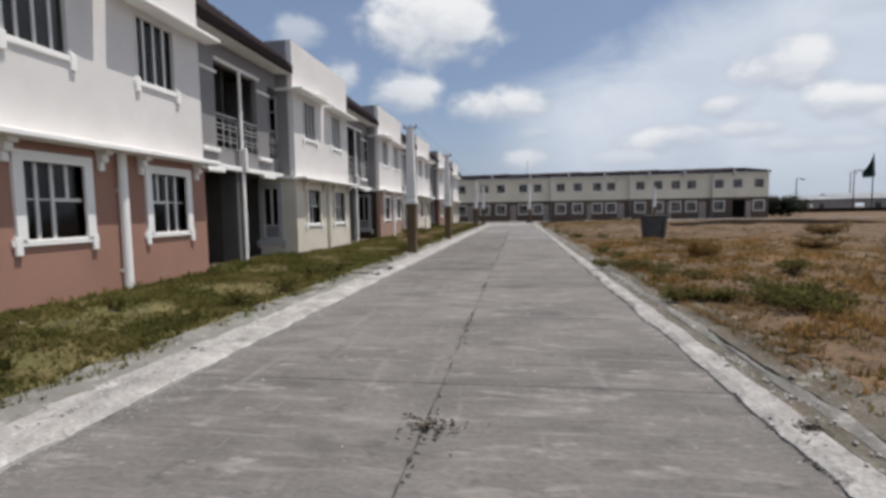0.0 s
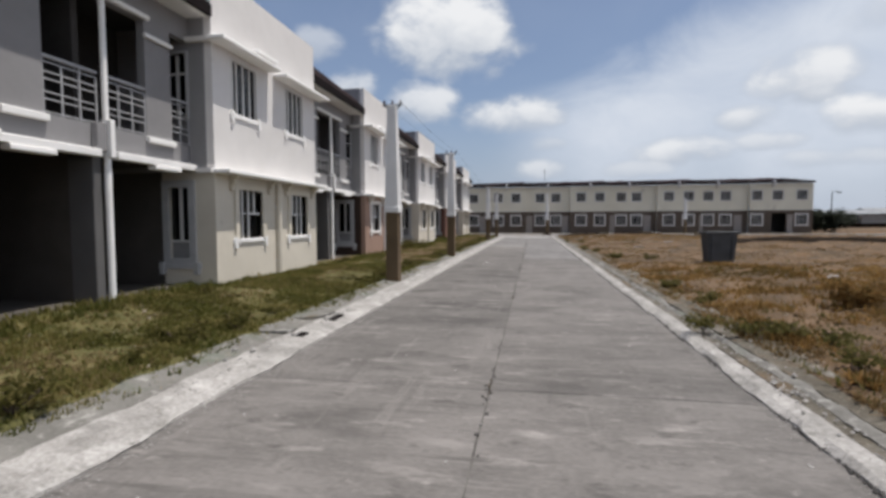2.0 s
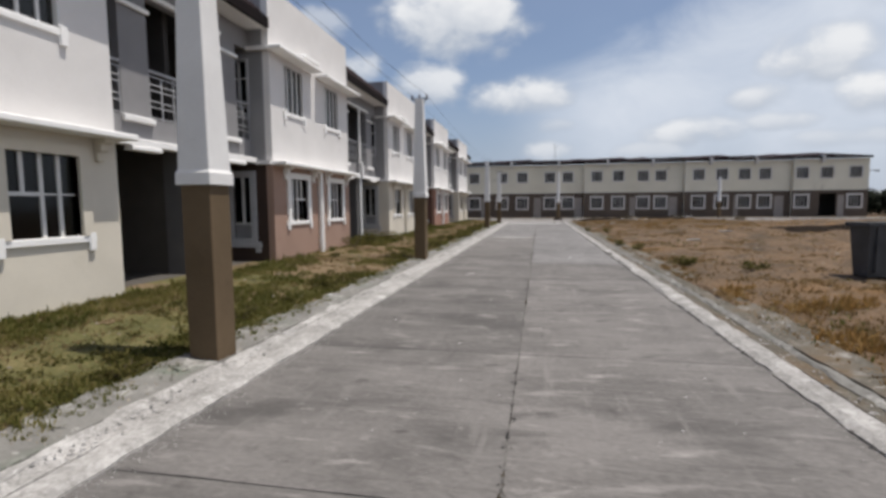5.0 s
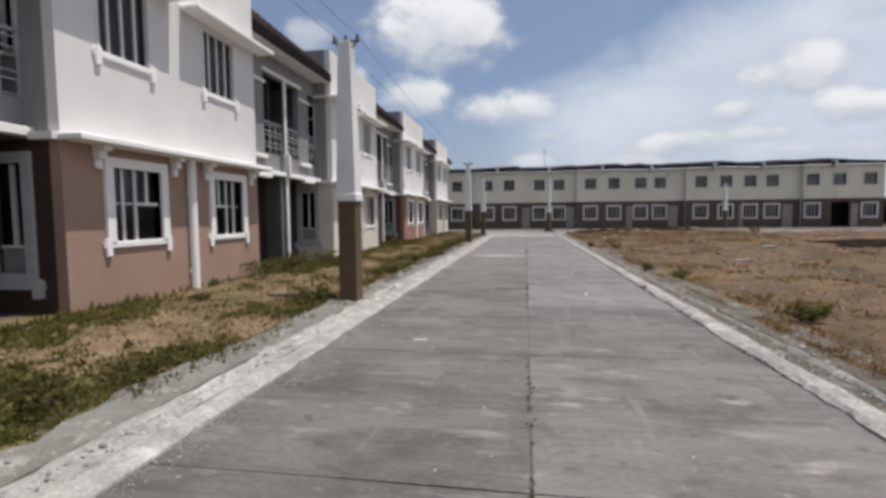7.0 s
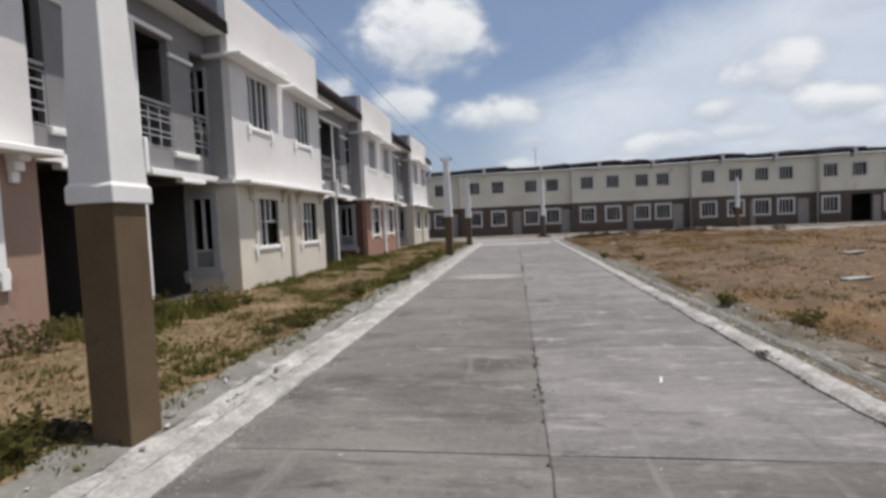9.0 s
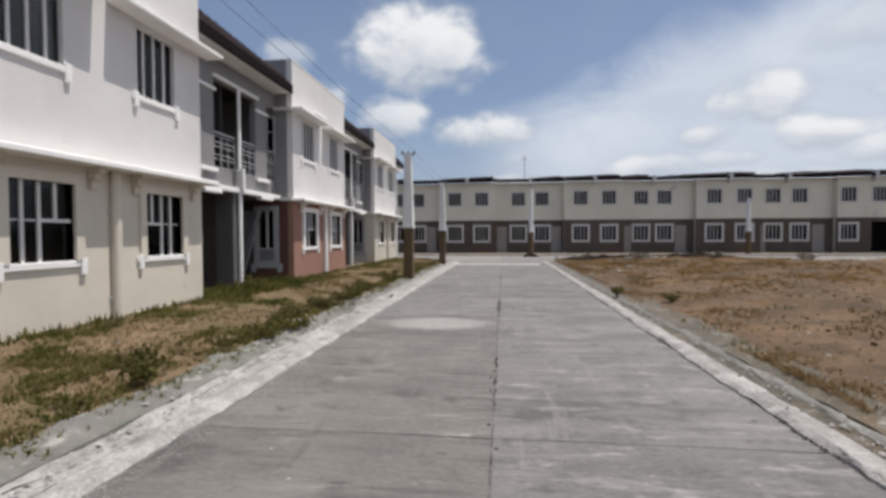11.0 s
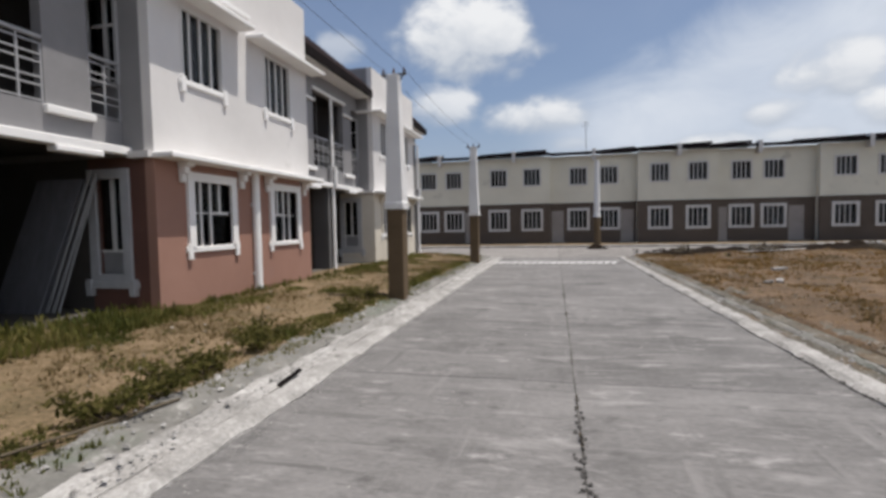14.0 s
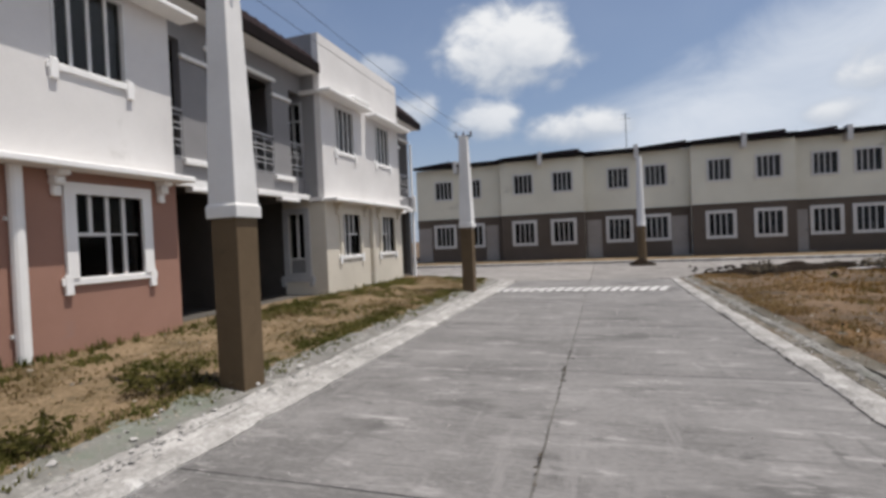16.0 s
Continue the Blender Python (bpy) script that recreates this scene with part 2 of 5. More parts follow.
SLAB = concrete("weathered_road_concrete", 0.132, 0.015, 0.0)
DAMPSLAB = concrete("stained_road_concrete", 0.119, 0.015, 0.035)
# Lighter slab tone, for the right row and further along the road.
MIDSLAB = concrete("lighter_road_concrete", 0.153, 0.03, 0.0, 0.55)
PALESLAB = concrete("pale_road_concrete", 0.205, 0.0, -0.04)
JOINTFILL = material("crumbling_joint_mortar", [(0.38, (0.040, 0.036, 0.032)), (0.48, (0.075, 0.070, 0.065)), (0.6, (0.135, 0.127, 0.119))], 0.95, 6.0, 45, 0.6, 0.3, stretch=(1, 0.7, 1))
JOINT = material("dark_joint_filler", two((0.050, 0.047, 0.045), (0.115, 0.108, 0.102)), 0.95, 6, 60, 0.5, 0.4)
KERBW = material("whitish_kerb_concrete", [(0.34, (0.18, 0.172, 0.162)), (0.5, (0.31, 0.297, 0.283)), (0.62, (0.43, 0.414, 0.398))], 0.9, 2.6, 34, 0.9, 0.4,
                 stain=[((0.185, 0.178, 0.168), 1.6, 0.54), ((0.52, 0.505, 0.49), 3.5, 0.56), ((0.13, 0.123, 0.112), 6.5, 0.57), ((0.075, 0.068, 0.058), 14.0, 0.60)], depth=0.03)
KERBG = material("grey_gutter_concrete", [(0.3, (0.105, 0.101, 0.092)), (0.65, (0.205, 0.197, 0.182))], 0.95, 2.2, 35, 0.6, 0.35,
                 stain=[((0.135, 0.148, 0.12), 1.2, 0.52), ((0.33, 0.32, 0.30), 4.5, 0.54), ((0.36, 0.35, 0.33), 11.0, 0.57), ((0.075, 0.067, 0.052), 5.5, 0.58), ((0.13, 0.105, 0.07), 2.0, 0.60)], depth=0.02)
SOILED = material("soil_covered_gutter_concrete", [(0.34, (0.070, 0.060, 0.045)), (0.5, (0.112, 0.100, 0.081)), (0.66, (0.176, 0.163, 0.141))], 0.95, 1.8, 30, 0.9, 0.4,
                  stain=[((0.125, 0.090, 0.056), 0.9, 0.49), ((0.29, 0.28, 0.26), 3.6, 0.56), ((0.065, 0.052, 0.036), 4.5, 0.56), ((0.34, 0.33, 0.31), 9.0, 0.59)], depth=0.03)
RUBBLE = material("pale_concrete_rubble", two((0.20, 0.193, 0.183), (0.40, 0.385, 0.37)), 0.95, 8, 60, 0.5, 0.3, per_island=0.5)
VERGE = material("verge_soil", [(0.34, (0.075, 0.058, 0.030)), (0.46, (0.138, 0.099, 0.055)), (0.56, (0.205, 0.145, 0.088)), (0.68, (0.26, 0.189, 0.121))],
                 1.0, 1.4, 22, 1.0, 0.45, stain=[((0.090, 0.080, 0.034), 0.6, 0.54), ((0.075, 0.058, 0.034), 2.4, 0.56), ((0.055, 0.046, 0.026), 6.0, 0.60)], depth=0.05)
THATCH = material("grassy_verge_soil", [(0.34, (0.050, 0.050, 0.018)), (0.48, (0.095, 0.090, 0.032)), (0.58, (0.150, 0.125, 0.055)), (0.70, (0.22, 0.175, 0.090))],
                  1.0, 1.8, 24, 1.0, 0.5, stain=[((0.030, 0.030, 0.013), 2.6, 0.56), ((0.17, 0.135, 0.075), 0.8, 0.60)], depth=0.05)
FIELD = material("dry_field_soil", [(0.33, (0.058, 0.043, 0.026)), (0.46, (0.108, 0.072, 0.044)), (0.57, (0.160, 0.104, 0.063)), (0.70, (0.215, 0.155, 0.098))],
                 1.0, 1.0, 20, 1.0, 0.45, stain=[((0.175, 0.098, 0.040), 0.30, 0.52), ((0.060, 0.046, 0.028), 0.14, 0.53), ((0.060, 0.045, 0.030), 0.55, 0.51), ((0.070, 0.050, 0.032), 1.9, 0.53), ((0.045, 0.034, 0.022), 5.0, 0.58), ((0.25, 0.19, 0.13), 2.8, 0.66)], depth=0.06)
GREEN = material("green_grass_blades", [(0.28, (0.050, 0.062, 0.015)), (0.46, (0.110, 0.112, 0.030)), (0.58, (0.165, 0.149, 0.047)), (0.75, (0.25, 0.205, 0.085))], 0.8, 1.3, 20, 0,
                 0.1, per_island=0.25, spec=0.15)
STRAW = material("dry_straw_blades", [(0.15, (0.095, 0.070, 0.034)), (0.5, (0.20, 0.148, 0.074)), (0.85, (0.32, 0.245, 0.135))], 0.9, 1.2, 20, 0,
                 0.1, per_island=0.55, spec=0.1)
ORANGE = material("orange_dry_grass_blades", [(0.27, (0.090, 0.074, 0.026)), (0.42, (0.168, 0.108, 0.041)), (0.53, (0.255, 0.142, 0.047)), (0.62, (0.275, 0.182, 0.076)), (0.75, (0.33, 0.24, 0.125))], 0.9, 0.45, 20, 0,
                  0.1, per_island=0.22, spec=0.1)
RUSSET = material("russet_dry_grass_blades", [(0.27, (0.088, 0.074, 0.032)), (0.42, (0.152, 0.106, 0.050)), (0.53, (0.218, 0.138, 0.064)), (0.62, (0.255, 0.180, 0.088)), (0.75, (0.32, 0.24, 0.135))], 0.9, 0.45, 20, 0,
                  0.1, per_island=0.22, spec=0.1)
LEAF = material("dusty_weed_leaves", [(0.2, (0.043, 0.043, 0.013)), (0.5, (0.097, 0.091, 0.028)), (0.8, (0.172, 0.146, 0.056))], 0.85, 3, 30, 0,
                0.1, per_island=0.6, spec=0.06)
DARKLEAF = material("dark_tree_leaves", [(0.2, (0.008, 0.011, 0.007)), (0.8, (0.024, 0.029, 0.018))], 0.8, 1, 8, 0, 0.1, per_island=0.6, spec=0.1)
BARK = material("grey_brown_bark", two((0.07, 0.055, 0.04), (0.13, 0.10, 0.075)), 0.95, 4, 40, 0.6, 0.3)
TUB = material("dark_grey_tub_plastic", two((0.040, 0.042, 0.045), (0.085, 0.087, 0.09)), 0.6, 2.5, 40, 0.2, 0.3,
               stain=[((0.16, 0.15, 0.14), 2.5, 0.62)])
SOILDARK = material("dark_spoil_earth", two((0.008, 0.006, 0.005), (0.030, 0.022, 0.016)), 1.0, 2.5, 30, 0.8, 0.4, depth=0.05, spec=0.04)
STRIPE = material("worn_white_road_paint", two((0.36, 0.35, 0.34), (0.62, 0.61, 0.60)), 0.85, 5, 40, 0.2, 0.4,
                  stain=[((0.20, 0.195, 0.19), 5.0, 0.54)])
BOARD = material("weathered_grey_board", two((0.13, 0.13, 0.145), (0.21, 0.21, 0.23)), 0.8, 2, 40, 0.3, 0.3, stretch=(4, 4, 1))
SHEDWALL = material("pale_shed_wall", two((0.25, 0.245, 0.24), (0.34, 0.335, 0.33)), 0.9, 0.5, 8, 0.1, 0.2)
SHEDROOF = material("dull_metal_shed_roof", two((0.17, 0.18, 0.19), (0.28, 0.29, 0.30)), 0.6, 0.5, 8, 0.1, 0.2)
FLAG = material("dark_green_banner_cloth", two((0.010, 0.030, 0.024), (0.02, 0.05, 0.04)), 0.8, 2, 20, 0.1, 0.2)


def thin_leaf(m, share):
    """Lets light through a blade or leaf, as thin plant matter does."""
    N, L = m.node_tree.nodes, m.node_tree.links
    b, out = N["Principled BSDF"], N["Material Output"]
    tr, mx = N.new("ShaderNodeBsdfTranslucent"), N.new("ShaderNodeMixShader")
    L.new(b.inputs["Base Color"].links[0].from_socket, tr.inputs[0])
    mx.inputs[0].default_value = share
    L.new(b.outputs[0], mx.inputs[1])
    L.new(tr.outputs[0], mx.inputs[2])
    L.new(mx.outputs[0], out.inputs[0])


for m in (GREEN, STRAW, RUSSET, ORANGE, LEAF):
    thin_leaf(m, 0.5)


def glass_material():
    m = bpy.data.materials.new("window_glass")
    m.use_nodes = True
    N, L = m.node_tree.nodes, m.node_tree.links
    N.clear()
    clear, gloss, mx, fr = (N.new(k) for k in ("ShaderNodeBsdfTransparent", "ShaderNodeBsdfGlossy", "ShaderNodeMixShader", "ShaderNodeFresnel"))
    clear.inputs[0].default_value = (0.42, 0.43, 0.43, 1)
    gloss.inputs[1].default_value = 0.08
    fr.inputs[0].default_value = 1.35
    out = N.new("ShaderNodeOutputMaterial")
    L.new(fr.outputs[0], mx.inputs[0])
    L.new(clear.outputs[0], mx.inputs[1])
    L.new(gloss.outputs[0], mx.inputs[2])
    L.new(mx.outputs[0], out.inputs[0])
    return m


GLASS = glass_material()


# ---------------- building helpers ----------------
class Face:
    """A wall's own axes: u along it, n out of it, z up, from a corner o."""

    def __init__(self, o, u, n):
        self.o, self.u, self.n = Vector(o), Vector(u), Vector(n)

    def at(self, u, n, z):
        return self.o + self.u * u + self.n * n + Vector((0, 0, z))


WORLD = Face((0, 0, 0), (1, 0, 0), (0, 1, 0))


def block(bm, f, u0, u1, n0, n1, z0, z1):
    vs = [bm.verts.new(f.at(u, n, z)) for z in (z0, z1) for u, n in ((u0, n0), (u1, n0), (u1, n1), (u0, n1))]
    fs = [(0, 3, 2, 1), (4, 5, 6, 7), (0, 1, 5, 4), (1, 2, 6, 5), (2, 3, 7, 6), (3, 0, 4, 7)]
    made = [bm.faces.new([vs[i] for i in q]) for q in fs]
    bmesh.ops.recalc_face_normals(bm, faces=made)
    return vs


def soften(bm, w=0.008):
    bmesh.ops.bevel(bm, geom=bm.edges[:], offset=w, segments=1, affect="EDGES", clamp_overlap=True)


def part(name, bm, mat, parent=None, label=""):
    me = bpy.data.meshes.new(name)
    bm.to_mesh(me)
    bm.free()
    me.materials.append(mat)
    ob = new(name, me)
    if parent is not None:
        ob.parent = parent
        ob.matrix_parent_inverse = Matrix.Translation(-parent.location) if parent.type == "EMPTY" else Matrix.Identity(4)
    if label:
        ob["label"] = label
    return ob


def slab_part(name, f, u0, u1, n0, n1, z0, z1, mat, parent, label="", bevel=0.0):
    bm = bmesh.new()
    block(bm, f, u0, u1, n0, n1, z0, z1)
    if bevel:
        soften(bm, bevel)
    return part(name, bm, mat, parent, label)


def wall_mesh(f, w, z0, z1, th, holes=()):
    """A wall of thickness th behind its face, with holes (u0, u1, z0, z1) going right through."""
    us = sorted({0.0, w, *(h[0] for h in holes), *(h[1] for h in holes)})
    zs = sorted({z0, z1, *(h[2] for h in holes), *(h[3] for h in holes)})
    solid = {}
    for i in range(len(us) - 1):
        for j in range(len(zs) - 1):
            cu, cz = (us[i] + us[i + 1]) / 2, (zs[j] + zs[j + 1]) / 2
            solid[i, j] = not any(h[0] < cu < h[1] and h[2] < cz < h[3] for h in holes)
    bm = bmesh.new()
    vert = {}

    def v(i, j, k):
        if (i, j, k) not in vert:
            vert[i, j, k] = bm.verts.new(f.at(us[i], -th * k, zs[j]))
        return vert[i, j, k]

    for (i, j), s in solid.items():
        if not s:
            continue
        bm.faces.new((v(i, j, 0), v(i + 1, j, 0), v(i + 1, j + 1, 0), v(i, j + 1, 0)))
        bm.faces.new((v(i, j, 1), v(i, j + 1, 1), v(i + 1, j + 1, 1), v(i + 1, j, 1)))
        for di, dj, a, b in ((-1, 0, (0, 0), (0, 1)), (1, 0, (1, 0), (1, 1)), (0, -1, (0, 0), (1, 0)), (0, 1, (0, 1), (1, 1))):
            if not solid.get((i + di, j + dj), False):
                bm.faces.new((v(i + a[0], j + a[1], 0), v(i + b[0], j + b[1], 0), v(i + b[0], j + b[1], 1), v(i + a[0], j + a[1], 1)))
    bmesh.ops.recalc_face_normals(bm, faces=bm.faces[:])
    return bm


def tube(bm, pts, r, seg=8):
    """A round bar along pts."""
    rings = []
    for i, p in enumerate(pts):
        p = Vector(p)
        d = (Vector(pts[min(i + 1, len(pts) - 1)]) - Vector(pts[max(i - 1, 0)])).normalized()
        a = d.cross(Vector((0, 0, 1)) if abs(d.z) < 0.9 else Vector((1, 0, 0))).normalized()
        b = d.cross(a)
        rr = r[i] if isinstance(r, (list, tuple)) else r
        rings.append([bm.verts.new(p + (a * math.cos(2 * math.pi * k / seg) + b * math.sin(2 * math.pi * k / seg)) * rr) for k in range(seg)])
    for q, s in zip(rings, rings[1:]):
        for k in range(seg):
            bm.faces.new((q[k], q[(k + 1) % seg], s[(k + 1) % seg], s[k]))
    bm.faces.new(rings[0][::-1])
    bm.faces.new(rings[-1])
    bmesh.ops.recalc_face_normals(bm, faces=bm.faces[:])


def thing(name, place, label, category, group=""):
    e = new(name)
    e.empty_display_size = 0.3
    e.location = place
    return tagged(e, label, category, group)

# ---------------- the ground ----------------
ROAD_L, ROAD_C, ROAD_R = -3.82, -1.71, 0.37
VERGE_L, VERGE_R = -4.58, 0.95
CROSS0, CROSS1 = 50.6, 58.6


def bumps(x, y):
    n = noise.noise(Vector((x * 0.35, y * 0.35, 1.0))) * 0.6 + noise.noise(Vector((x * 1.3, y * 1.3, 5.0))) * 0.3
    return n + noise.noise(Vector((x * 3.7, y * 3.7, 9.0))) * 0.20


def ground_z(x, y):
    if CROSS0 - 0.2 < y < (64.0 if -41 < x < 46 else CROSS1 + 0.2):
        return -0.06
    if x < ROAD_C:
        t = min(max((VERGE_L - x) / 2.4, 0), 1)
        z = 0.10 + 0.13 * t + 0.06 * bumps(x, y) * (1 - 0.6 * (x < -6.8))
        z = -0.06 if x > VERGE_L + 0.03 and y < CROSS0 else z
    else:
        t = min(max((x - VERGE_R) / 3.0, 0), 1)
        z = 0.09 + 0.06 * t + (0.06 + 0.16 * t) * (bumps(x, y) + 0.3 * noise.noise(Vector((x * 1.9, y * 1.9, 15.0))))
        z = -0.06 if x < VERGE_R - 0.03 and y < CROSS0 else z
    far = min(max((abs(x) - 30) / 40, 0), 1)
    return z * (1 - far) + 0.12 * far if z > -0.05 else z


def spread(stops):
    out = []
    for a, b, step in stops:
        n = max(1, round((b - a) / step))
        out += [a + (b - a) * i / n for i in range(n)]
    return out + [stops[-1][1]]


def build_ground():
    xs = spread([(-400, -40, 40), (-40, -14, 3), (-14, -7.1, 0.7), (-7.1, VERGE_L, 0.16), (VERGE_L, VERGE_L + 0.06, 0.06), (VERGE_L + 0.06, VERGE_R - 0.06, 0.9),
                 (VERGE_R - 0.06, VERGE_R, 0.06), (VERGE_R, 9, 0.17), (9, 24, 0.5), (24, 60, 3), (60, 400, 40)])
    ys = spread([(-60, -4, 8), (-4, CROSS0 - 0.3, 0.2), (CROSS0 - 0.3, CROSS0, 0.1), (CROSS0, CROSS1, 1), (CROSS1, CROSS1 + 0.4, 0.2),
                 (CROSS1 + 0.4, 75, 1.0), (75, 140, 6), (140, 900, 60)])
    nx, ny = len(xs), len(ys)
    verts = [(x, y, ground_z(x, y)) for y in ys for x in xs]
    faces = [(j * nx + i, j * nx + i + 1, (j + 1) * nx + i + 1, (j + 1) * nx + i) for j in range(ny - 1) for i in range(nx - 1)]
    me = bpy.data.meshes.new("ground")
    me.from_pydata(verts, [], faces)
    me.materials.append(VERGE)
    me.materials.append(FIELD)
    me.materials.append(THATCH)
    me.polygons.foreach_set("material_index", [1 if xs[i] > ROAD_C or ys[j] > 62 else 2 if ys[j] < 18 + 7 * noise.noise(Vector((xs[i] * 1.4, ys[j] * 0.9, 3.0))) else 0
                                                for j in range(ny - 1) for i in range(nx - 1)])
    me.polygons.foreach_set("use_smooth", [True] * len(faces))
    return tagged(new("ground", me), "dry brown earth with patches of grass", "ground", kind="structure")


build_ground()


# ---------------- the near row of houses ----------------
PERIOD, W, FRONT, BALC = 8.205, 4.25, -7.03, -7.50
BACK, TOP = -13.0, 5.92


def side_ears(bm, f, u0, u1, z, proud):
    """A window sill with a hanging block at each end."""
    block(bm, f, u0 - 0.05, u1 + 0.05, 0.0, proud, z - 0.085, z)
    for c in (u0 + 0.02, u1 - 0.02):
        block(bm, f, c - 0.045, c + 0.045, 0.0, proud + 0.015, z - 0.19, z + 0.035)


def glazed(f, parent, u0, u1, z0, z1, kind, trim, trim_mat, thin=False):
    """A window in its opening: casing, sill, mullions, transom and panes. kind: which half carries the transom, or '' for none."""
    bm = bmesh.new()
    if trim:
        for a, b, c, d in ((u0 - trim, u0, z0, z1 + trim), (u1, u1 + trim, z0, z1 + trim), (u0, u1, z1, z1 + trim)):
            block(bm, f, a, b, -0.10, 0.045, c, d)
    else:
        for a, b, c, d in ((u0, u0 + 0.035, z0, z1), (u1 - 0.035, u1, z0, z1), (u0 + 0.035, u1 - 0.035, z1 - 0.035, z1)):
            block(bm, f, a, b, -0.10, 0.012, c, d)
    win = part("window", bm, trim_mat, parent)
    bm = bmesh.new()
    side_ears(bm, f, u0 - trim * 0.8 - 0.03, u1 + trim * 0.8 + 0.03, z0 + 0.003, 0.032)
    soften(bm, 0.008)
    part("sill", bm, TRIM, win)
    um, zm = (u0 + u1) / 2, z0 + (z1 - z0) * 0.52
    wb = 0.019 if thin else 0.022
    for q in (0.25, 0.5, 0.75):
        u = u0 + (u1 - u0) * q
        low = zm if (kind == "right" and q > 0.6) or (kind == "left" and q < 0.4) else z0
        slab_part("mullion", f, u - wb, u + wb, -0.075, -0.035, low, z1, SASH, win)
    if kind:
        a, b = (um, u1) if kind == "right" else (u0, um)
        slab_part("transom", f, a, b, -0.078, -0.032, zm - 0.022, zm + 0.022, SASH, win)
        a, b = (u0, um) if kind == "right" else (um, u1)
        slab_part("glazing_bar", f, a, b, -0.066, -0.050, zm - 0.010, zm + 0.010, SASH, win)
    pane = slab_part("pane", f, u0, u1, -0.062, -0.056, z0, z1, GLASS, win)
    pane.visible_shadow = False
    return win


def corbel(f, parent, u, mat):
    bm = bmesh.new()
    block(bm, f, u - 0.065, u + 0.065, 0.0, 0.20, 2.20, 2.268)
    block(bm, f, u - 0.055, u + 0.055, 0.0, 0.13, 2.10, 2.20)
    block(bm, f, u - 0.045, u + 0.045, 0.0, 0.07, 1.98, 2.10)
    soften(bm, 0.012)
    part("corbel", bm, mat, parent)


def railing(f, parent, u0, u1, z0, z1):
    bm = bmesh.new()
    block(bm, f, u0, u1, -0.05, 0.0, z1 - 0.045, z1)
    soften(bm, 0.006)
    rail = part("railing", bm, RAILING, parent)
    h = z1 - z0
    for q in (0.02, 0.24, 0.36, 0.58, 0.70, 0.86):
        slab_part("crossbar", f, u0, u1, -0.034, -0.016, z0 + h * q, z0 + h * q + 0.018, RAILING, rail)
    n = max(2, round((u1 - u0) / 0.24))
    for i in range(n + 1):
        u = u0 + 0.012 + (u1 - u0 - 0.024) * i / n
        top = z1 - 0.045 if i % 2 == 0 else z0 + h * 0.88
        slab_part("upright", f, u - 0.011, u + 0.011, -0.037, -0.013, z0, top, RAILING, rail)


def roof_slope(f, u0, u1, parent):
    """A short steep sheet roof over the balcony, ribbed, with its dark fascia."""
    bm = bmesh.new()
    prof = [(0.0, 5.25), (-0.46, 5.80), (-5.4, 5.86), (-5.4, 5.78), (-0.48, 5.70), (-0.03, 5.16)]
    low = [(0.0, 5.25), (-0.20, 5.46), (-5.4, 5.52), (-5.4, 5.44), (-0.22, 5.38), (-0.03, 5.16)]
    ends = [[bm.verts.new(f.at(u, n, z)) for n, z in p] for u, p in ((u0, prof), (u1, low))]
    for i in range(len(prof)):
        j = (i + 1) % len(prof)
        bm.faces.new((ends[0][i], ends[0][j], ends[1][j], ends[1][i]))
    bm.faces.new(ends[0][::-1])
    bm.faces.new(ends[1])
    k = int((u1 - u0) / 0.22)
    for i in range(1, k):
        u = u0 + (u1 - u0) * i / k
        tn, tz = -0.46 + 0.26 * i / k, 5.80 - 0.34 * i / k
        q = [bm.verts.new(f.at(u + du, n, z)) for n, z in ((0.005, 5.256), (tn, tz + 0.006)) for du in (-0.018, 0.018)]
        q += [bm.verts.new(f.at(u, n, z)) for n, z in ((0.005, 5.28), (tn, tz + 0.03))]
        bm.faces.new((q[0], q[4], q[5], q[2]))
        bm.faces.new((q[1], q[3], q[5], q[4]))
        bm.faces.new((q[0], q[1], q[4]))
    bmesh.ops.recalc_face_normals(bm, faces=bm.faces[:])
    roof = part("roof", bm, ROOF, parent, "dark brown ribbed sheet roof")
    slab_part("fascia", f, u0, u1, -0.03, 0.03, 5.035, 5.25, FASCIA, roof)
    slab_part("soffit", f, u0, u1, -0.55, -0.03, 5.035, 5.06, SOFFIT, roof)


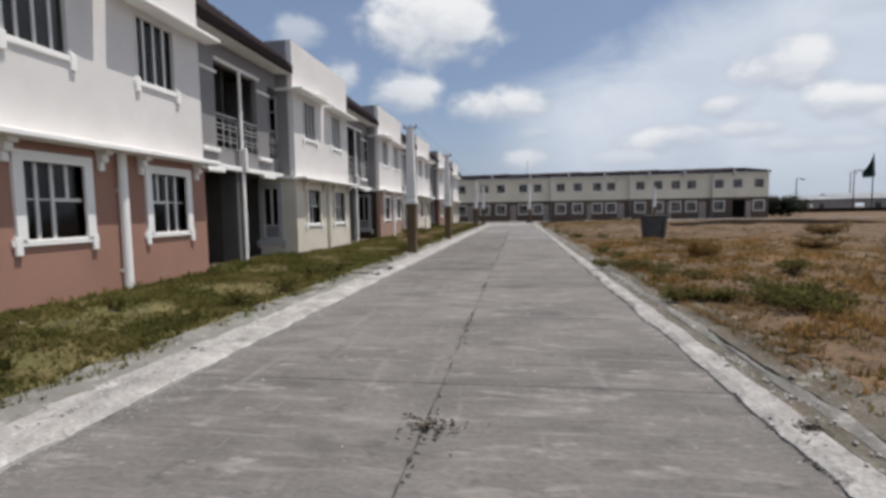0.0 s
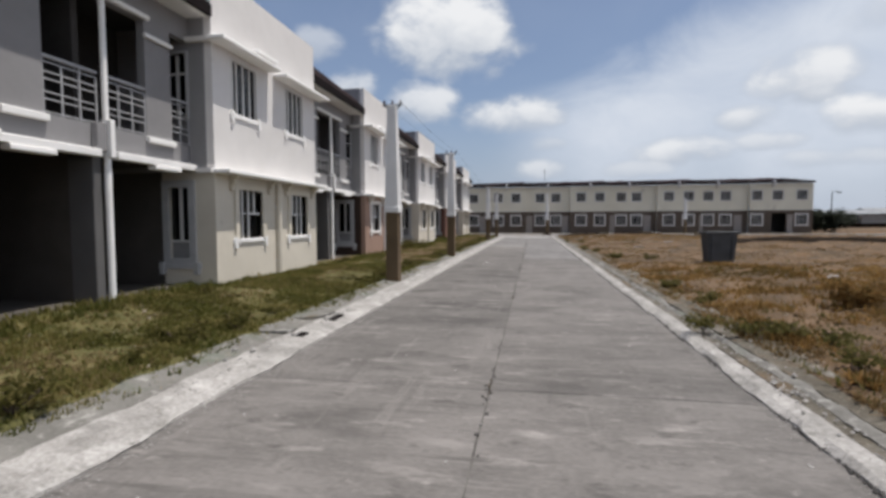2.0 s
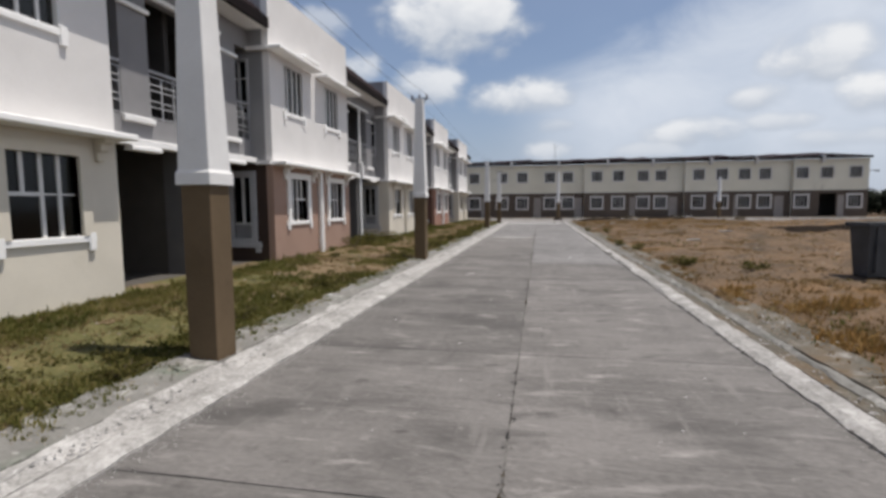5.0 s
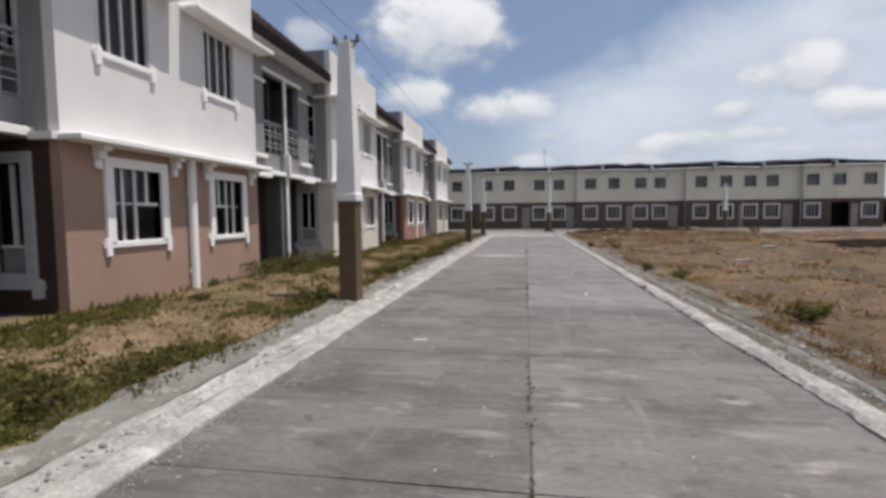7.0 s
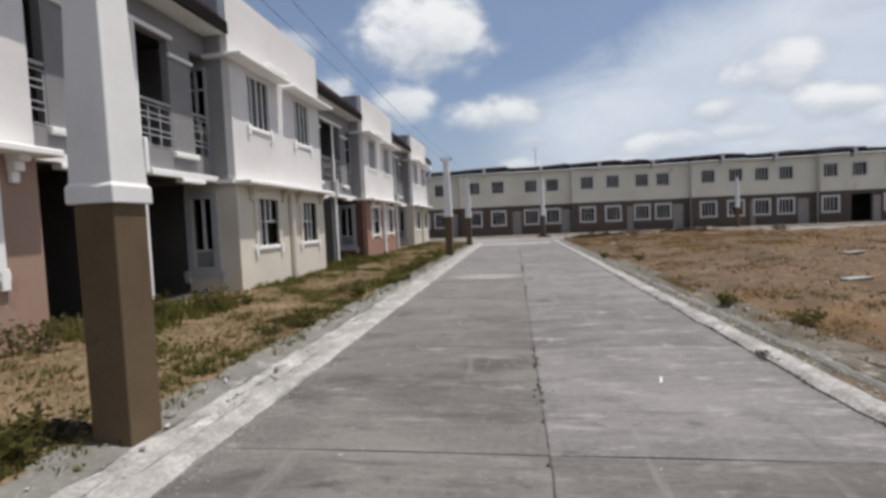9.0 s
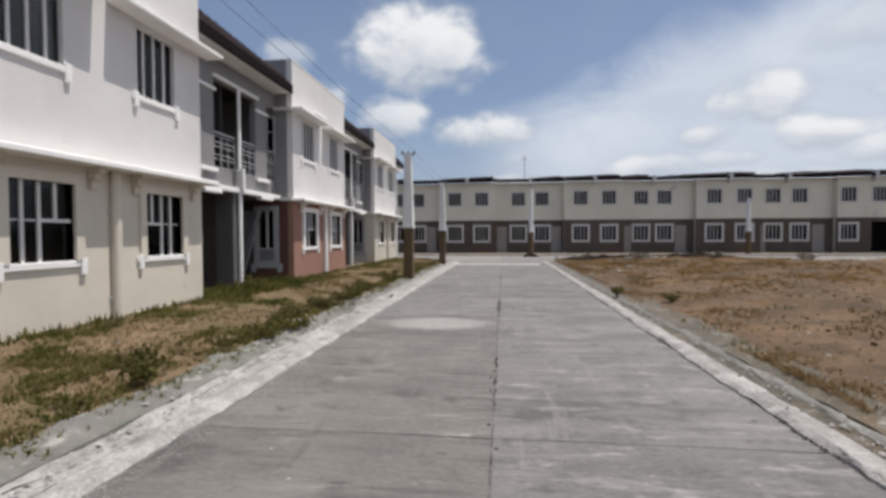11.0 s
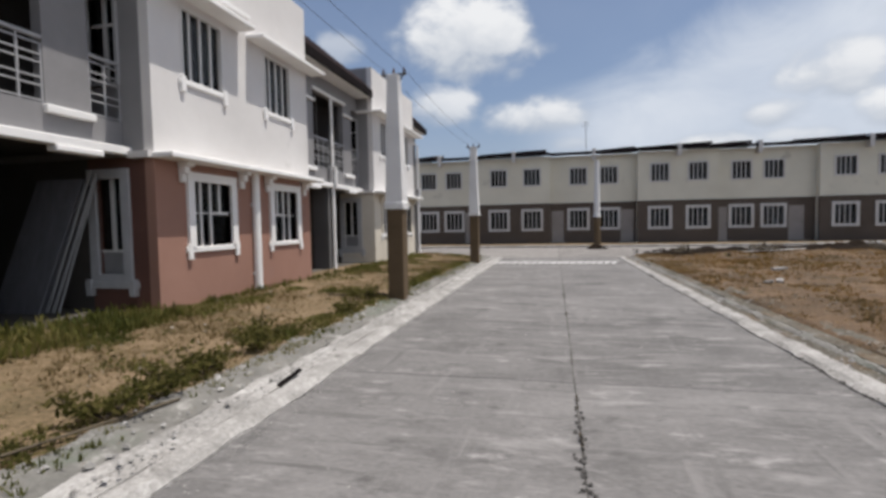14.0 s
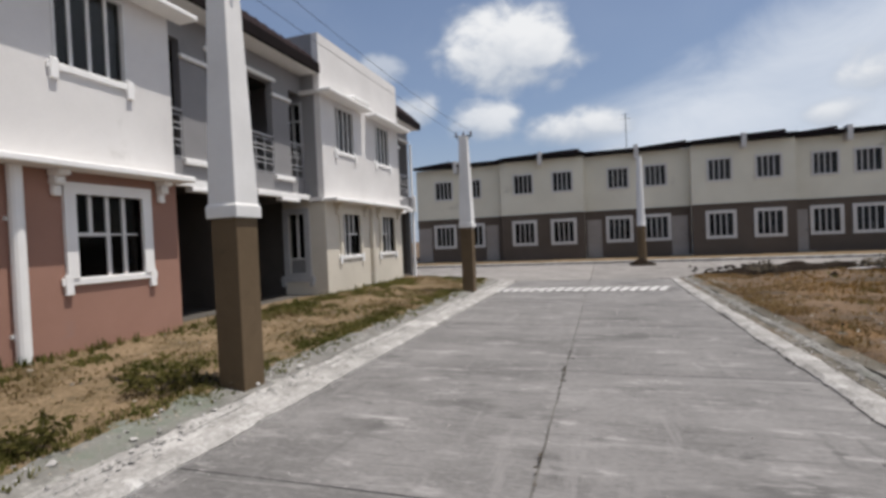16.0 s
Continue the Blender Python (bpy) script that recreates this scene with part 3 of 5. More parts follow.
def near_house(y0, low, colour, full=True):
    h = thing("row_house", (FRONT, y0, 0.2), f"white and {colour} two-storey row house with a grey balcony bay", "house", "near row of houses")
    f = Face((FRONT, y0, 0), (0, 1, 0), (1, 0, 0))
    lows = [(0.69, 1.55, 1.06, 2.02, "right"), (2.81, 3.67, 1.06, 2.02, "left")]
    ups = [(0.58, 1.49, 3.47, 4.51), (2.67, 3.58, 3.47, 4.51)]
    part("wall", wall_mesh(f, W, 0.05, 2.30, 0.15, [o[:4] for o in lows]), low, h, f"{colour} painted ground-floor wall")
    part("wall", wall_mesh(f, W, 2.30, TOP, 0.15, ups), UPPER, h, "off-white painted upper wall")
    s = Face((FRONT - 0.15, y0, 0), (-1, 0, 0), (0, -1, 0))
    depth = FRONT - 0.15 - BACK
    # Terracotta and brown houses take a shade-darkened copy on their side walls.
    flank = low if low is CREAM else SHADEUMBER if low is BROWN else SHADEMAROON
    part("wall", wall_mesh(s, 0.93, 0.05, 2.30, 0.15, [(0.38, 0.79, 0.72, 2.02)]), flank, h, "cream painted side wall" if low is CREAM else "side wall with its shade put into the colour")
    # Past the window the side wall goes darker, painting in the porch's shade.
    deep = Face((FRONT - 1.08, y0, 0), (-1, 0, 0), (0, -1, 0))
    part("porch_wall", wall_mesh(deep, depth - 0.93, 0.05, 2.30, 0.15), PORCH, h, "dark brown porch side wall with recess shade in its colour")
    part("wall", wall_mesh(s, depth, 2.30, TOP, 0.15, [(0.36, 0.78, 3.30, 4.42)]), SHADEGREY, h, "off-white upper side wall, greyed for shade")
    s2 = Face((FRONT - 0.15, y0 + W, 0), (-1, 0, 0), (0, 1, 0))
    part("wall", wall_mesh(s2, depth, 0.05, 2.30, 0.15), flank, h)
    part("wall", wall_mesh(s2, depth, 2.30, TOP, 0.15), SHADEGREY, h)
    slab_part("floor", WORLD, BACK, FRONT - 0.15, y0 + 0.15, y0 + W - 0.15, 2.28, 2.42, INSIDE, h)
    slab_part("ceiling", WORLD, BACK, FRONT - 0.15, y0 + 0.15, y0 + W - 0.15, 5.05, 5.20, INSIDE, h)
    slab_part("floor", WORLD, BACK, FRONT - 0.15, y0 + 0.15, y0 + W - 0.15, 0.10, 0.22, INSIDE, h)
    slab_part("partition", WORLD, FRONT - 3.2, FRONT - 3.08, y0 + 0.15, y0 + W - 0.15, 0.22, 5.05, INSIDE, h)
    tail = W + (PERIOD - W if full else (PERIOD - W) / 2)
    slab_part("wall", WORLD, BACK - 0.15, BACK, y0, y0 + tail, 0.05, 5.75, UPPER, h)
    # ledge between the storeys with its corbels, and the cornice with a raised part
    slab_part("ledge", f, -0.04, W + 0.04, 0.0, 0.33, 2.268, 2.345, TRIM, h, bevel=0.012)
    for u in (0.47, 1.83, 2.60, 3.96):
        corbel(f, h, u, TRIM if low is not CREAM else CREAM)
    slab_part("cornice", f, -0.14, 1.93, 0.0, 0.34, 4.60, 4.67, TRIM, h, bevel=0.012)
    slab_part("cornice", f, 2.15, W + 0.22, 0.0, 0.34, 4.575, 4.645, TRIM, h, bevel=0.012)
    slab_part("cornice", f, 1.15, 1.93, 0.0, 0.26, 4.77, 4.84, TRIM, h, bevel=0.012)
    slab_part("cornice", Face((FRONT, y0, 0), (-1, 0, 0), (0, -1, 0)), 0.0, 0.47, 0.0, 0.10, 4.60, 4.68, UPPER, h)
    for u0, u1, z0, z1, kind in lows:
        glazed(f, h, u0, u1, z0, z1, kind, 0.13, TRIM if low is not CREAM else CREAM)
    for u0, u1, z0, z1 in ups:
        glazed(f, h, u0, u1, z0, z1, "", 0.0, SASH, True)
    # rainwater pipe between the ground-floor windows
    bm = bmesh.new()
    tube(bm, [(FRONT + 0.055, y0 + 2.19, z) for z in (0.12, 1.2, 2.267)], 0.068, 12)
    pipe = part("rain_pipe", bm, TRIM if low is not CREAM else CREAM, h, "pale round rainwater pipe")
    for z in (0.5, 1.7):
        slab_part("pipe_clip", f, 2.10, 2.28, 0.0, 0.03, z, z + 0.04, SASH, pipe)
    # side window by the porch, and the one above it
    sf = Face((FRONT, y0, 0), (-1, 0, 0), (0, -1, 0))
    for u0, u1, z0, z1, pz in ((0.53, 0.94, 0.72, 2.02, 1.05), (0.51, 0.93, 3.30, 4.42, 3.30)):
        bm = bmesh.new()
        t = 0.13 if z0 < 1 else 0.04
        for a, b, c, d in ((u0 - t, u0, z0 - t, z1 + t), (u1, u1 + t, z0 - t, z1 + t), (u0, u1, z1, z1 + t), (u0, u1, z0 - t, z0)):
            block(bm, sf, a, b, -0.10, 0.04, c, d)
        win = part("window", bm, SHADEFRAME, h)
        if z0 < 1:
            bm = bmesh.new()
            side_ears(bm, sf, u0 - 0.17, u1 + 0.17, z0 - 0.105, 0.06)
            part("sill", bm, SHADEFRAME, win)
        um = (u0 + u1) / 2
        slab_part("mullion", sf, um - 0.025, um + 0.025, -0.08, -0.03, pz, z1, SASH, win)
        if z0 > 1:
            slab_part("transom", sf, u0, u1, -0.085, -0.025, 4.06, 4.09, SASH, win)
        else:
            slab_part("transom", sf, u0, u1, -0.085, -0.025, pz - 0.03, pz, SASH, win)
            slab_part("infill_panel", sf, u0, u1, -0.07, -0.05, z0, pz - 0.03, PANEL, win, "grey infill panel")
        pane = slab_part("pane", sf, u0, u1, -0.062, -0.056, pz, z1, GLASS, win)
        pane.visible_shadow = False

    # ---- the recessed bay: porch below, balcony above
    y1 = y0 + W
    R = tail - W
    b = Face((BALC, y1, 0), (0, 1, 0), (1, 0, 0))
    nb = PERIOD - W
    holes = [(0.0, 0.65, 2.76, 4.62), (1.20, 2.92, 2.78, 4.60), (3.49, nb, 2.76, 4.62)]
    if not full:
        holes = [(0.0, 0.65, 2.76, 4.62), (1.20, R - 0.12, 2.78, 4.60)]
    bm = wall_mesh(b, R, 2.33, 5.035, 0.14, holes)
    part("balcony_wall", bm, SHADEGREY, h, "grey balcony front wall with eave shade in its colour")
    # Balcony floor, ceiling and inner walls use the shade-darkened inside colour.
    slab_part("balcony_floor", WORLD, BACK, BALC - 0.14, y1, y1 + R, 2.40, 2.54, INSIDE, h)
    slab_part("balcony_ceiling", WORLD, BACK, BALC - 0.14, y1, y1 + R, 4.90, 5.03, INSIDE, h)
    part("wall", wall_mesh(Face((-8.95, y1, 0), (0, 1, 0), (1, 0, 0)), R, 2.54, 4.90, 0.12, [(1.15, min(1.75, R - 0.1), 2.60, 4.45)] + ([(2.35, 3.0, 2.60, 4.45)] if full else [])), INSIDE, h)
    for u0, u1 in ((1.15, min(1.75, R - 0.1)), (2.35, 3.0)):
        if u0 > R:
            continue
        bf = Face((-8.95, y1, 0), (0, 1, 0), (1, 0, 0))
        door = slab_part("balcony_door", bf, u0, u1, -0.09, -0.04, 2.60, 4.45, DOORDARK, h)
        slab_part("stile", bf, (u0 + u1) / 2 - 0.03, (u0 + u1) / 2 + 0.03, -0.04, -0.02, 2.60, 4.45, SASH, door)
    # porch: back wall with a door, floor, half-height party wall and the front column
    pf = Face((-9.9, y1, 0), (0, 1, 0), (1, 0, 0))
    part("porch_wall", wall_mesh(pf, R, 0.05, 2.40, 0.14), PORCH, h, "dark brown porch back wall, darkened for the recess")
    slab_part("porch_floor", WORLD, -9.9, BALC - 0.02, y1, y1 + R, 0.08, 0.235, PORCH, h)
    for u0 in ((0.55, 2.6) if full else (0.55,)):
        door = slab_part("door", pf, u0, u0 + 0.8, 0.004, 0.05, 0.235, 2.20, DOORDARK, h, "dark brown wooden porch door")
        slab_part("door_frame", pf, u0 - 0.07, u0, 0.0, 0.06, 0.235, 2.27, COLUMN, door)
        slab_part("door_frame", pf, u0 + 0.8, u0 + 0.87, 0.0, 0.06, 0.235, 2.27, COLUMN, door)
        slab_part("door_handle", pf, u0 + 0.68, u0 + 0.74, 0.05, 0.09, 1.15, 1.25, METAL, door)
    cu = nb / 2
    slab_part("column", b, cu - 0.10, cu + 0.05, -0.42, 0.0, 0.08, 2.33, COLUMN, h, "dark grey porch column", bevel=0.01)
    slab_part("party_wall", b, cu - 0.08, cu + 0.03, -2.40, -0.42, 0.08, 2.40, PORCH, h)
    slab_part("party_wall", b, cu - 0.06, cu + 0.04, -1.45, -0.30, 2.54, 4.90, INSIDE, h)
    # pier caps, lintel and ledges
    piers = [(0.65, 1.20), (2.92, 3.49)] if full else [(0.65, 1.20)]
    for a, c in piers:
        slab_part("pier_cap", b, a - 0.03, c + 0.02, 0.0, 0.075, 2.675, 2.765, TRIM, h, bevel=0.01)
        slab_part("pier_cap", b, a - 0.03, c + 0.02, 0.0, 0.06, 4.335, 4.40, TRIM, h, bevel=0.01)
        slab_part("pier_base", b, a - 0.02, c + 0.02, 0.0, 0.16, 2.24, 2.31, TRIM, h, bevel=0.01)
    slab_part("lintel", b, 1.14, min(3.0, R), 0.0, 0.06, 4.615, 4.69, TRIM, h, bevel=0.01)
    slab_part("balcony_ledge", b, 0.0, cu - 0.06, 0.0, 0.14, 2.312, 2.42, TRIM, h, bevel=0.01)
    if full:
        slab_part("balcony_ledge", b, cu + 0.22, nb, 0.0, 0.14, 2.312, 2.42, TRIM, h, bevel=0.01)
        slab_part("ledge_return", Face((FRONT, y1 + nb, 0), (-1, 0, 0), (0, -1, 0)), 0.0, 0.33, 0.0, 0.10, 2.275, 2.36, UPPER, h)
    # the tall white pipe down the middle, with its outlet box
    bm = bmesh.new()
    tube(bm, [(BALC + 0.055, y1 + cu + 0.095, z) for z in (2.86, 3.8, 4.6)], 0.042, 10)
    tube(bm, [(BALC + 0.055, y1 + cu + 0.10, z) for z in (0.10, 1.2, 2.40)], 0.048, 10)
    pipe = part("rain_pipe", bm, TRIM, h, "slim white rainwater pipe")
    slab_part("outlet_box", b, cu + 0.06, cu + 0.14, 0.0, 0.17, 2.32, 2.86, TRIM, pipe, bevel=0.008)
    slab_part("outlet_box", b, cu - 0.10, cu + 0.06, 0.0, 0.10, 2.40, 2.80, SHADEGREY, pipe, bevel=0.008)
    railing(b, h, 0.0, 0.65, 2.765, 3.54)
    railing(b, h, 1.20, min(cu + 0.04, R - 0.12), 2.785, 3.54)
    if full:
        railing(b, h, cu + 0.15, 2.92, 2.785, 3.54)
        railing(b, h, 3.49, nb, 2.765, 3.54)
    if not full:
        slab_part("end_wall", WORLD, BACK, BALC - 0.142, y1 + R - 0.12, y1 + R - 0.004, 0.236, 2.398, PORCH, h, "dark brown end wall of the porch, recess shade included")
        slab_part("end_wall", WORLD, BACK, BALC - 0.142, y1 + R - 0.12, y1 + R - 0.004, 2.542, 4.898, SHADEGREY, h, "grey end wall of the balcony, shade in its colour")
    roof_slope(Face((-7.03, y1, 0), (0, 1, 0), (1, 0, 0)), 0.0, R, h)
    slab_part("roof_deck", WORLD, BACK, FRONT - 0.15, y0 + 0.15, y0 + W - 0.15, 5.40, 5.46, ROOF, h)
    return h


NEAR = [(4.225, TERRA, "terracotta"), (12.43, CREAM, "cream"), (20.635, BROWN, "brown"), (28.84, CREAM, "cream"), (37.045, TERRA, "terracotta"), (45.25, CREAM, "cream")]
for i, (y, m, c) in enumerate(NEAR):
    near_house(y, m, c, i < len(NEAR) - 1)


# ---------------- the far row across the end of the road ----------------
FAR_Y = 62.35


def far_window(f, parent, c, z0, z1, w, trim, open_leaf=False):
    u0, u1 = c - w / 2, c + w / 2
    bm = bmesh.new()
    for a, b, p, q in ((u0 - trim, u0, z0 - trim, z1 + trim), (u1, u1 + trim, z0 - trim, z1 + trim), (u0, u1, z1, z1 + trim), (u0, u1, z0 - trim, z0)):
        block(bm, f, a, b, -0.1, 0.05, p, q)
    win = part("window", bm, FARTRIM, parent)
    for q in (0.25, 0.5, 0.75):
        u = u0 + w * q
        slab_part("mullion", f, u - 0.021, u + 0.021, -0.08, -0.03, z0, z1, FARTRIM, win)
    pane = slab_part("pane", f, u0, u1, -0.062, -0.056, z0, z1, GLASS, win)
    pane.visible_shadow = False
    if open_leaf:
        slab_part("curtain", f, u0 + w * 0.55, u0 + w * 0.85, -0.14, -0.12, z0, z0 + 0.35, FARTRIM, win)


def far_house(x0, x1, y, wins, doors, fins, raised, gap=None):
    h = thing("row_house", ((x0 + x1) / 2, y, 0.1), "cream and brown two-storey row house with white-framed windows", "house", "far row of houses")
    f = Face((x0, y, 0), (1, 0, 0), (0, -1, 0))
    w = x1 - x0
    lo = [(c - x0 - 0.5, c - x0 + 0.5, 0.98, 2.02) for c in wins if c not in (gap or ())]
    hi = [(c - x0 - 0.46, c - x0 + 0.46, 3.62, 4.56) for c in wins]
    op = [(gap[0] - x0 - 0.55, gap[0] - x0 + 0.85, 0.12, 2.2)] if gap else []
    part("wall", wall_mesh(f, w, 0.0, 2.44, 0.16, lo + op + [(a - x0, b - x0, 0.12, 2.03) for a, b in doors]), FARLOW, h, "dull brown ground-floor wall")
    part("wall", wall_mesh(f, w, 2.44, 5.30, 0.16, hi), FARUP, h, "cream-white upper wall")
    slab_part("belt", f, 0.0, w, 0.0, 0.05, 2.40, 2.48, FARLOW, h)
    for d in (0.0, w - 0.16):
        slab_part("wall", f, d, d + 0.16, -6.0, -0.16, 0.0, 5.30, FARUP, h)
    slab_part("wall", f, 0.16, w - 0.16, -6.16, -6.0, 0.0, 5.30, FARUP, h)
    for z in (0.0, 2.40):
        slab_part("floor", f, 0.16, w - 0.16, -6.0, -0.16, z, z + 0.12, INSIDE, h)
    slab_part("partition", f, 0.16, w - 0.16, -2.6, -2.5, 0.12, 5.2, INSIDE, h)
    for i, c in enumerate(wins):
        if not (gap and c in gap):
            far_window(f, h, c - x0, 0.98, 2.02, 1.0, 0.15, i % 3 == 1)
        far_window(f, h, c - x0, 3.62, 4.56, 0.92, 0.09)
    for a, b in doors:
        d = slab_part("door", f, a - x0, b - x0, -0.09, -0.03, 0.12, 2.03, DOORPALE, h, "pale grey entrance door")
        slab_part("door_handle", f, b - x0 - 0.12, b - x0 - 0.06, -0.03, 0.03, 1.05, 1.13, METAL, d)
        slab_part("step", f, a - x0 - 0.1, b - x0 + 0.1, 0.0, 0.5, 0.0, 0.12, KERBG, d)
    # low-pitched roof with a dark edge, its raised sheets behind
    bm = bmesh.new()
    prof = [(0.42, 5.31), (0.42, 5.50), (-6.4, 6.35), (-6.4, 6.2)]
    ends = [[bm.verts.new(f.at(u, n, z)) for n, z in prof] for u in (0.0, w)]
    for i in range(4):
        j = (i + 1) % 4
        bm.faces.new((ends[0][i], ends[0][j], ends[1][j], ends[1][i]))
    bm.faces.new(ends[0][::-1])
    bm.faces.new(ends[1])
    bmesh.ops.recalc_face_normals(bm, faces=bm.faces[:])
    roof = part("roof", bm, FASCIA, h, "dark sheet roof")
    for a, b in raised:
        bm = bmesh.new()
        prof = [(-0.25, 5.52), (-0.25, 5.66), (-3.5, 6.10), (-3.5, 5.9)]
        ends = [[bm.verts.new(f.at(u - x0, n, z + dz)) for n, z in prof] for u, dz in ((a, -0.04), (b, 0.10))]
        for i in range(4):
            j = (i + 1) % 4
            bm.faces.new((ends[0][i], ends[0][j], ends[1][j], ends[1][i]))
        bm.faces.new(ends[0][::-1])
        bm.faces.new(ends[1])
        bmesh.ops.recalc_face_normals(bm, faces=bm.faces[:])
        part("roof_sheet", bm, ROOF, roof)
        slab_part("roof_upstand", f, a - x0 + 0.1, b - x0 - 0.1, -0.6, -0.5, 5.40, 5.55, FARUP, roof)
    for c in fins:
        slab_part("party_fin", f, c - x0 - 0.1, c - x0 + 0.1, 0.0, 0.46, 4.98, 5.64, FARTRIM, h, "white party-wall fin")
    return h


P2 = 9.28
RECESS = [([-9.80, -8.15], [(-11.44, -10.60), (-7.45, -6.75)]), ([-0.48, 1.28], [(-2.06, -1.34), (1.95, 2.69)]),
          ([8.42, 10.05], [(7.20, 7.72), (10.80, 11.59)]), ([17.44, 19.19], [(16.45, 16.98), (20.05, 20.85)])]
for k, (wins, doors) in enumerate(RECESS):
    c = -4.30 + P2 * k
    r = c - P2 + 2.15
    far_house(r, c - 2.15, FAR_Y + 0.3, wins, doors, [sum(wins) / 2], [(r + 2.9, c - 2.2)] if k % 2 else [(r + 0.1, r + 1.9)])
    if k < 3:
        far_house(c - 2.15, c + 2.15, FAR_Y - 0.15, [c - 0.94, c + 1.08], [], [c + 0.02], [(c - 2.1, c + 1.9)])
c = -4.30 + P2 * 3
far_house(c - 2.15, 27.45, FAR_Y - 0.15, [22.1, 24.1, 26.4], [(25.05, 25.6)], [c + 0.05], [(c - 2.1, c + 1.2)], gap=(24.1,))

# ---------------- poles and cables ----------------
POLES = [14.85, 22.93, 39.42, 47.2]
TOPS = [4.0, 4.05, 3.90, 3.85]
POLE_XS = [-4.385, -4.40, -4.45, -4.38]


def pole(x, y, top):
    h = thing("utility_pole", (x, y, 0.05), "square concrete pole, brown at its foot and white and tapered above", "pole", "poles along the kerb")
    f = Face((x, y, 0), (1, 0, 0), (0, -1, 0))

    def taper(levels):
        bm = bmesh.new()
        rings = [[bm.verts.new(f.at(u * w, n * w, z)) for u, n in ((-1, -1), (1, -1), (1, 1), (-1, 1))] for z, w in levels]
        for a, b in zip(rings, rings[1:]):
            for i in range(4):
                bm.faces.new((a[i], a[(i + 1) % 4], b[(i + 1) % 4], b[i]))
        bm.faces.new(rings[0][::-1])
        bm.faces.new(rings[-1])
        bmesh.ops.recalc_face_normals(bm, faces=bm.faces[:])
        soften(bm, 0.006)
        return bm

    part("foot", taper([(0.0, 0.136), (1.585, 0.138)]), POLEBROWN, h, "brown painted pole foot")
    part("shaft", taper([(1.585, 0.166), (1.69, 0.166), (1.71, 0.150), (top - 0.1, 0.094)]), POLEWHITE, h, "off-white tapered pole shaft")
    arm = slab_part("crossarm", f, -0.22, 0.22, -0.02, 0.02, top - 0.1, top - 0.07, METAL, h, bevel=0.006)
    for u in (-0.18, 0.0, 0.18):
        bm = bmesh.new()
        tube(bm, [f.at(u, 0, top + z) for z in (-0.075, -0.05, -0.035, -0.015, 0.0, 0.025)], [0.014, 0.026, 0.016, 0.026, 0.016, 0.008], 8)
        part("insulator", bm, PORCELAIN, arm)
    for s in (-1, 1):
        bm = bmesh.new()
        tube(bm, [f.at(s * 0.18, 0.0, top - 0.09), f.at(s * 0.09, 0.0, top - 0.19)], 0.012, 6)
        part("brace", bm, METAL, arm)
    return h


for x, y, z in zip(POLE_XS, POLES, TOPS):
    pole(x, y, z)


def cable(x0, x1, y0, y1, z0, z1, dx, sag, r=0.0032):
    pts = []
    for i in range(17):
        t = i / 16
        pts.append((x0 + (x1 - x0) * t + dx, y0 + (y1 - y0) * t, z0 + (z1 - z0) * t - 4 * sag * t * (1 - t)))
    bm = bmesh.new()
    tube(bm, pts, r, 5)
    tagged(part("overhead_cable", bm, CABLE), "thin black overhead cable hung between the pole tops", "cable", "cables between the poles")


for i, (a, b, p, q) in enumerate(zip(POLES, POLES[1:], TOPS, TOPS[1:])):
    for dx, s in ((-0.18, 0.06), (0.18, 0.10)):
        cable(POLE_XS[i], POLE_XS[i + 1], a, b, p, q, dx, s if b - a < 10 else s * 2.2)


# slender poles by the cross road
def slim_pole(x, y, h_, label):
    h = thing("slim_pole", (x, y, 0.0), label, "pole", "poles by the cross road")
    bm = bmesh.new()
    tube(bm, [(x, y, 0.0), (x, y, 1.55)], [0.17, 0.165], 10)
    part("foot", bm, POLEBROWN, h)
    bm = bmesh.new()
    tube(bm, [(x, y, 1.55), (x, y, 1.7), (x, y, h_)], [0.19, 0.16, 0.10], 10)
    part("shaft", bm, POLEWHITE, h)


slim_pole(0.15, 56.9, 4.3, "slim white and brown concrete pole beside the cross road")
slim_pole(14.1, 58.9, 3.7, "slim white and brown concrete pole before the far houses")

antenna = thing("roof_antenna", (0.0, 62.9, 5.4), "thin grey antenna mast on the far roof", "antenna")
bm = bmesh.new()
tube(bm, [(0.0, 62.9, 5.40), (0.0, 62.9, 7.35)], 0.022, 6)
part("mast", bm, METAL, antenna)
for z, w in ((7.1, 0.25), (7.3, 0.18)):
    bm = bmesh.new()
    tube(bm, [(-w, 62.9, z), (w, 62.9, z)], 0.012, 5)
    part("element", bm, METAL, antenna)


# ---------------- speed hump, spills and litter on the road ----------------
hump = thing("speed_hump", (-1.7, 47.9, 0), "low concrete speed hump with worn white slanted stripes", "speed hump")
bm = bmesh.new()
rows = [(-0.36, 0.004), (-0.24, 0.03), (-0.08, 0.05), (0.08, 0.05), (0.24, 0.03), (0.36, 0.004)]
rings = [[bm.verts.new((x, 47.9 + d, z)) for d, z in rows] for x in (ROAD_L + 0.05, ROAD_R - 0.12)]
for i in range(len(rows) - 1):
    bm.faces.new((rings[0][i], rings[1][i], rings[1][i + 1], rings[0][i + 1]))
bmesh.ops.recalc_face_normals(bm, faces=bm.faces[:])
part("hump_body", bm, MIDSLAB, hump)
nstripe = 19
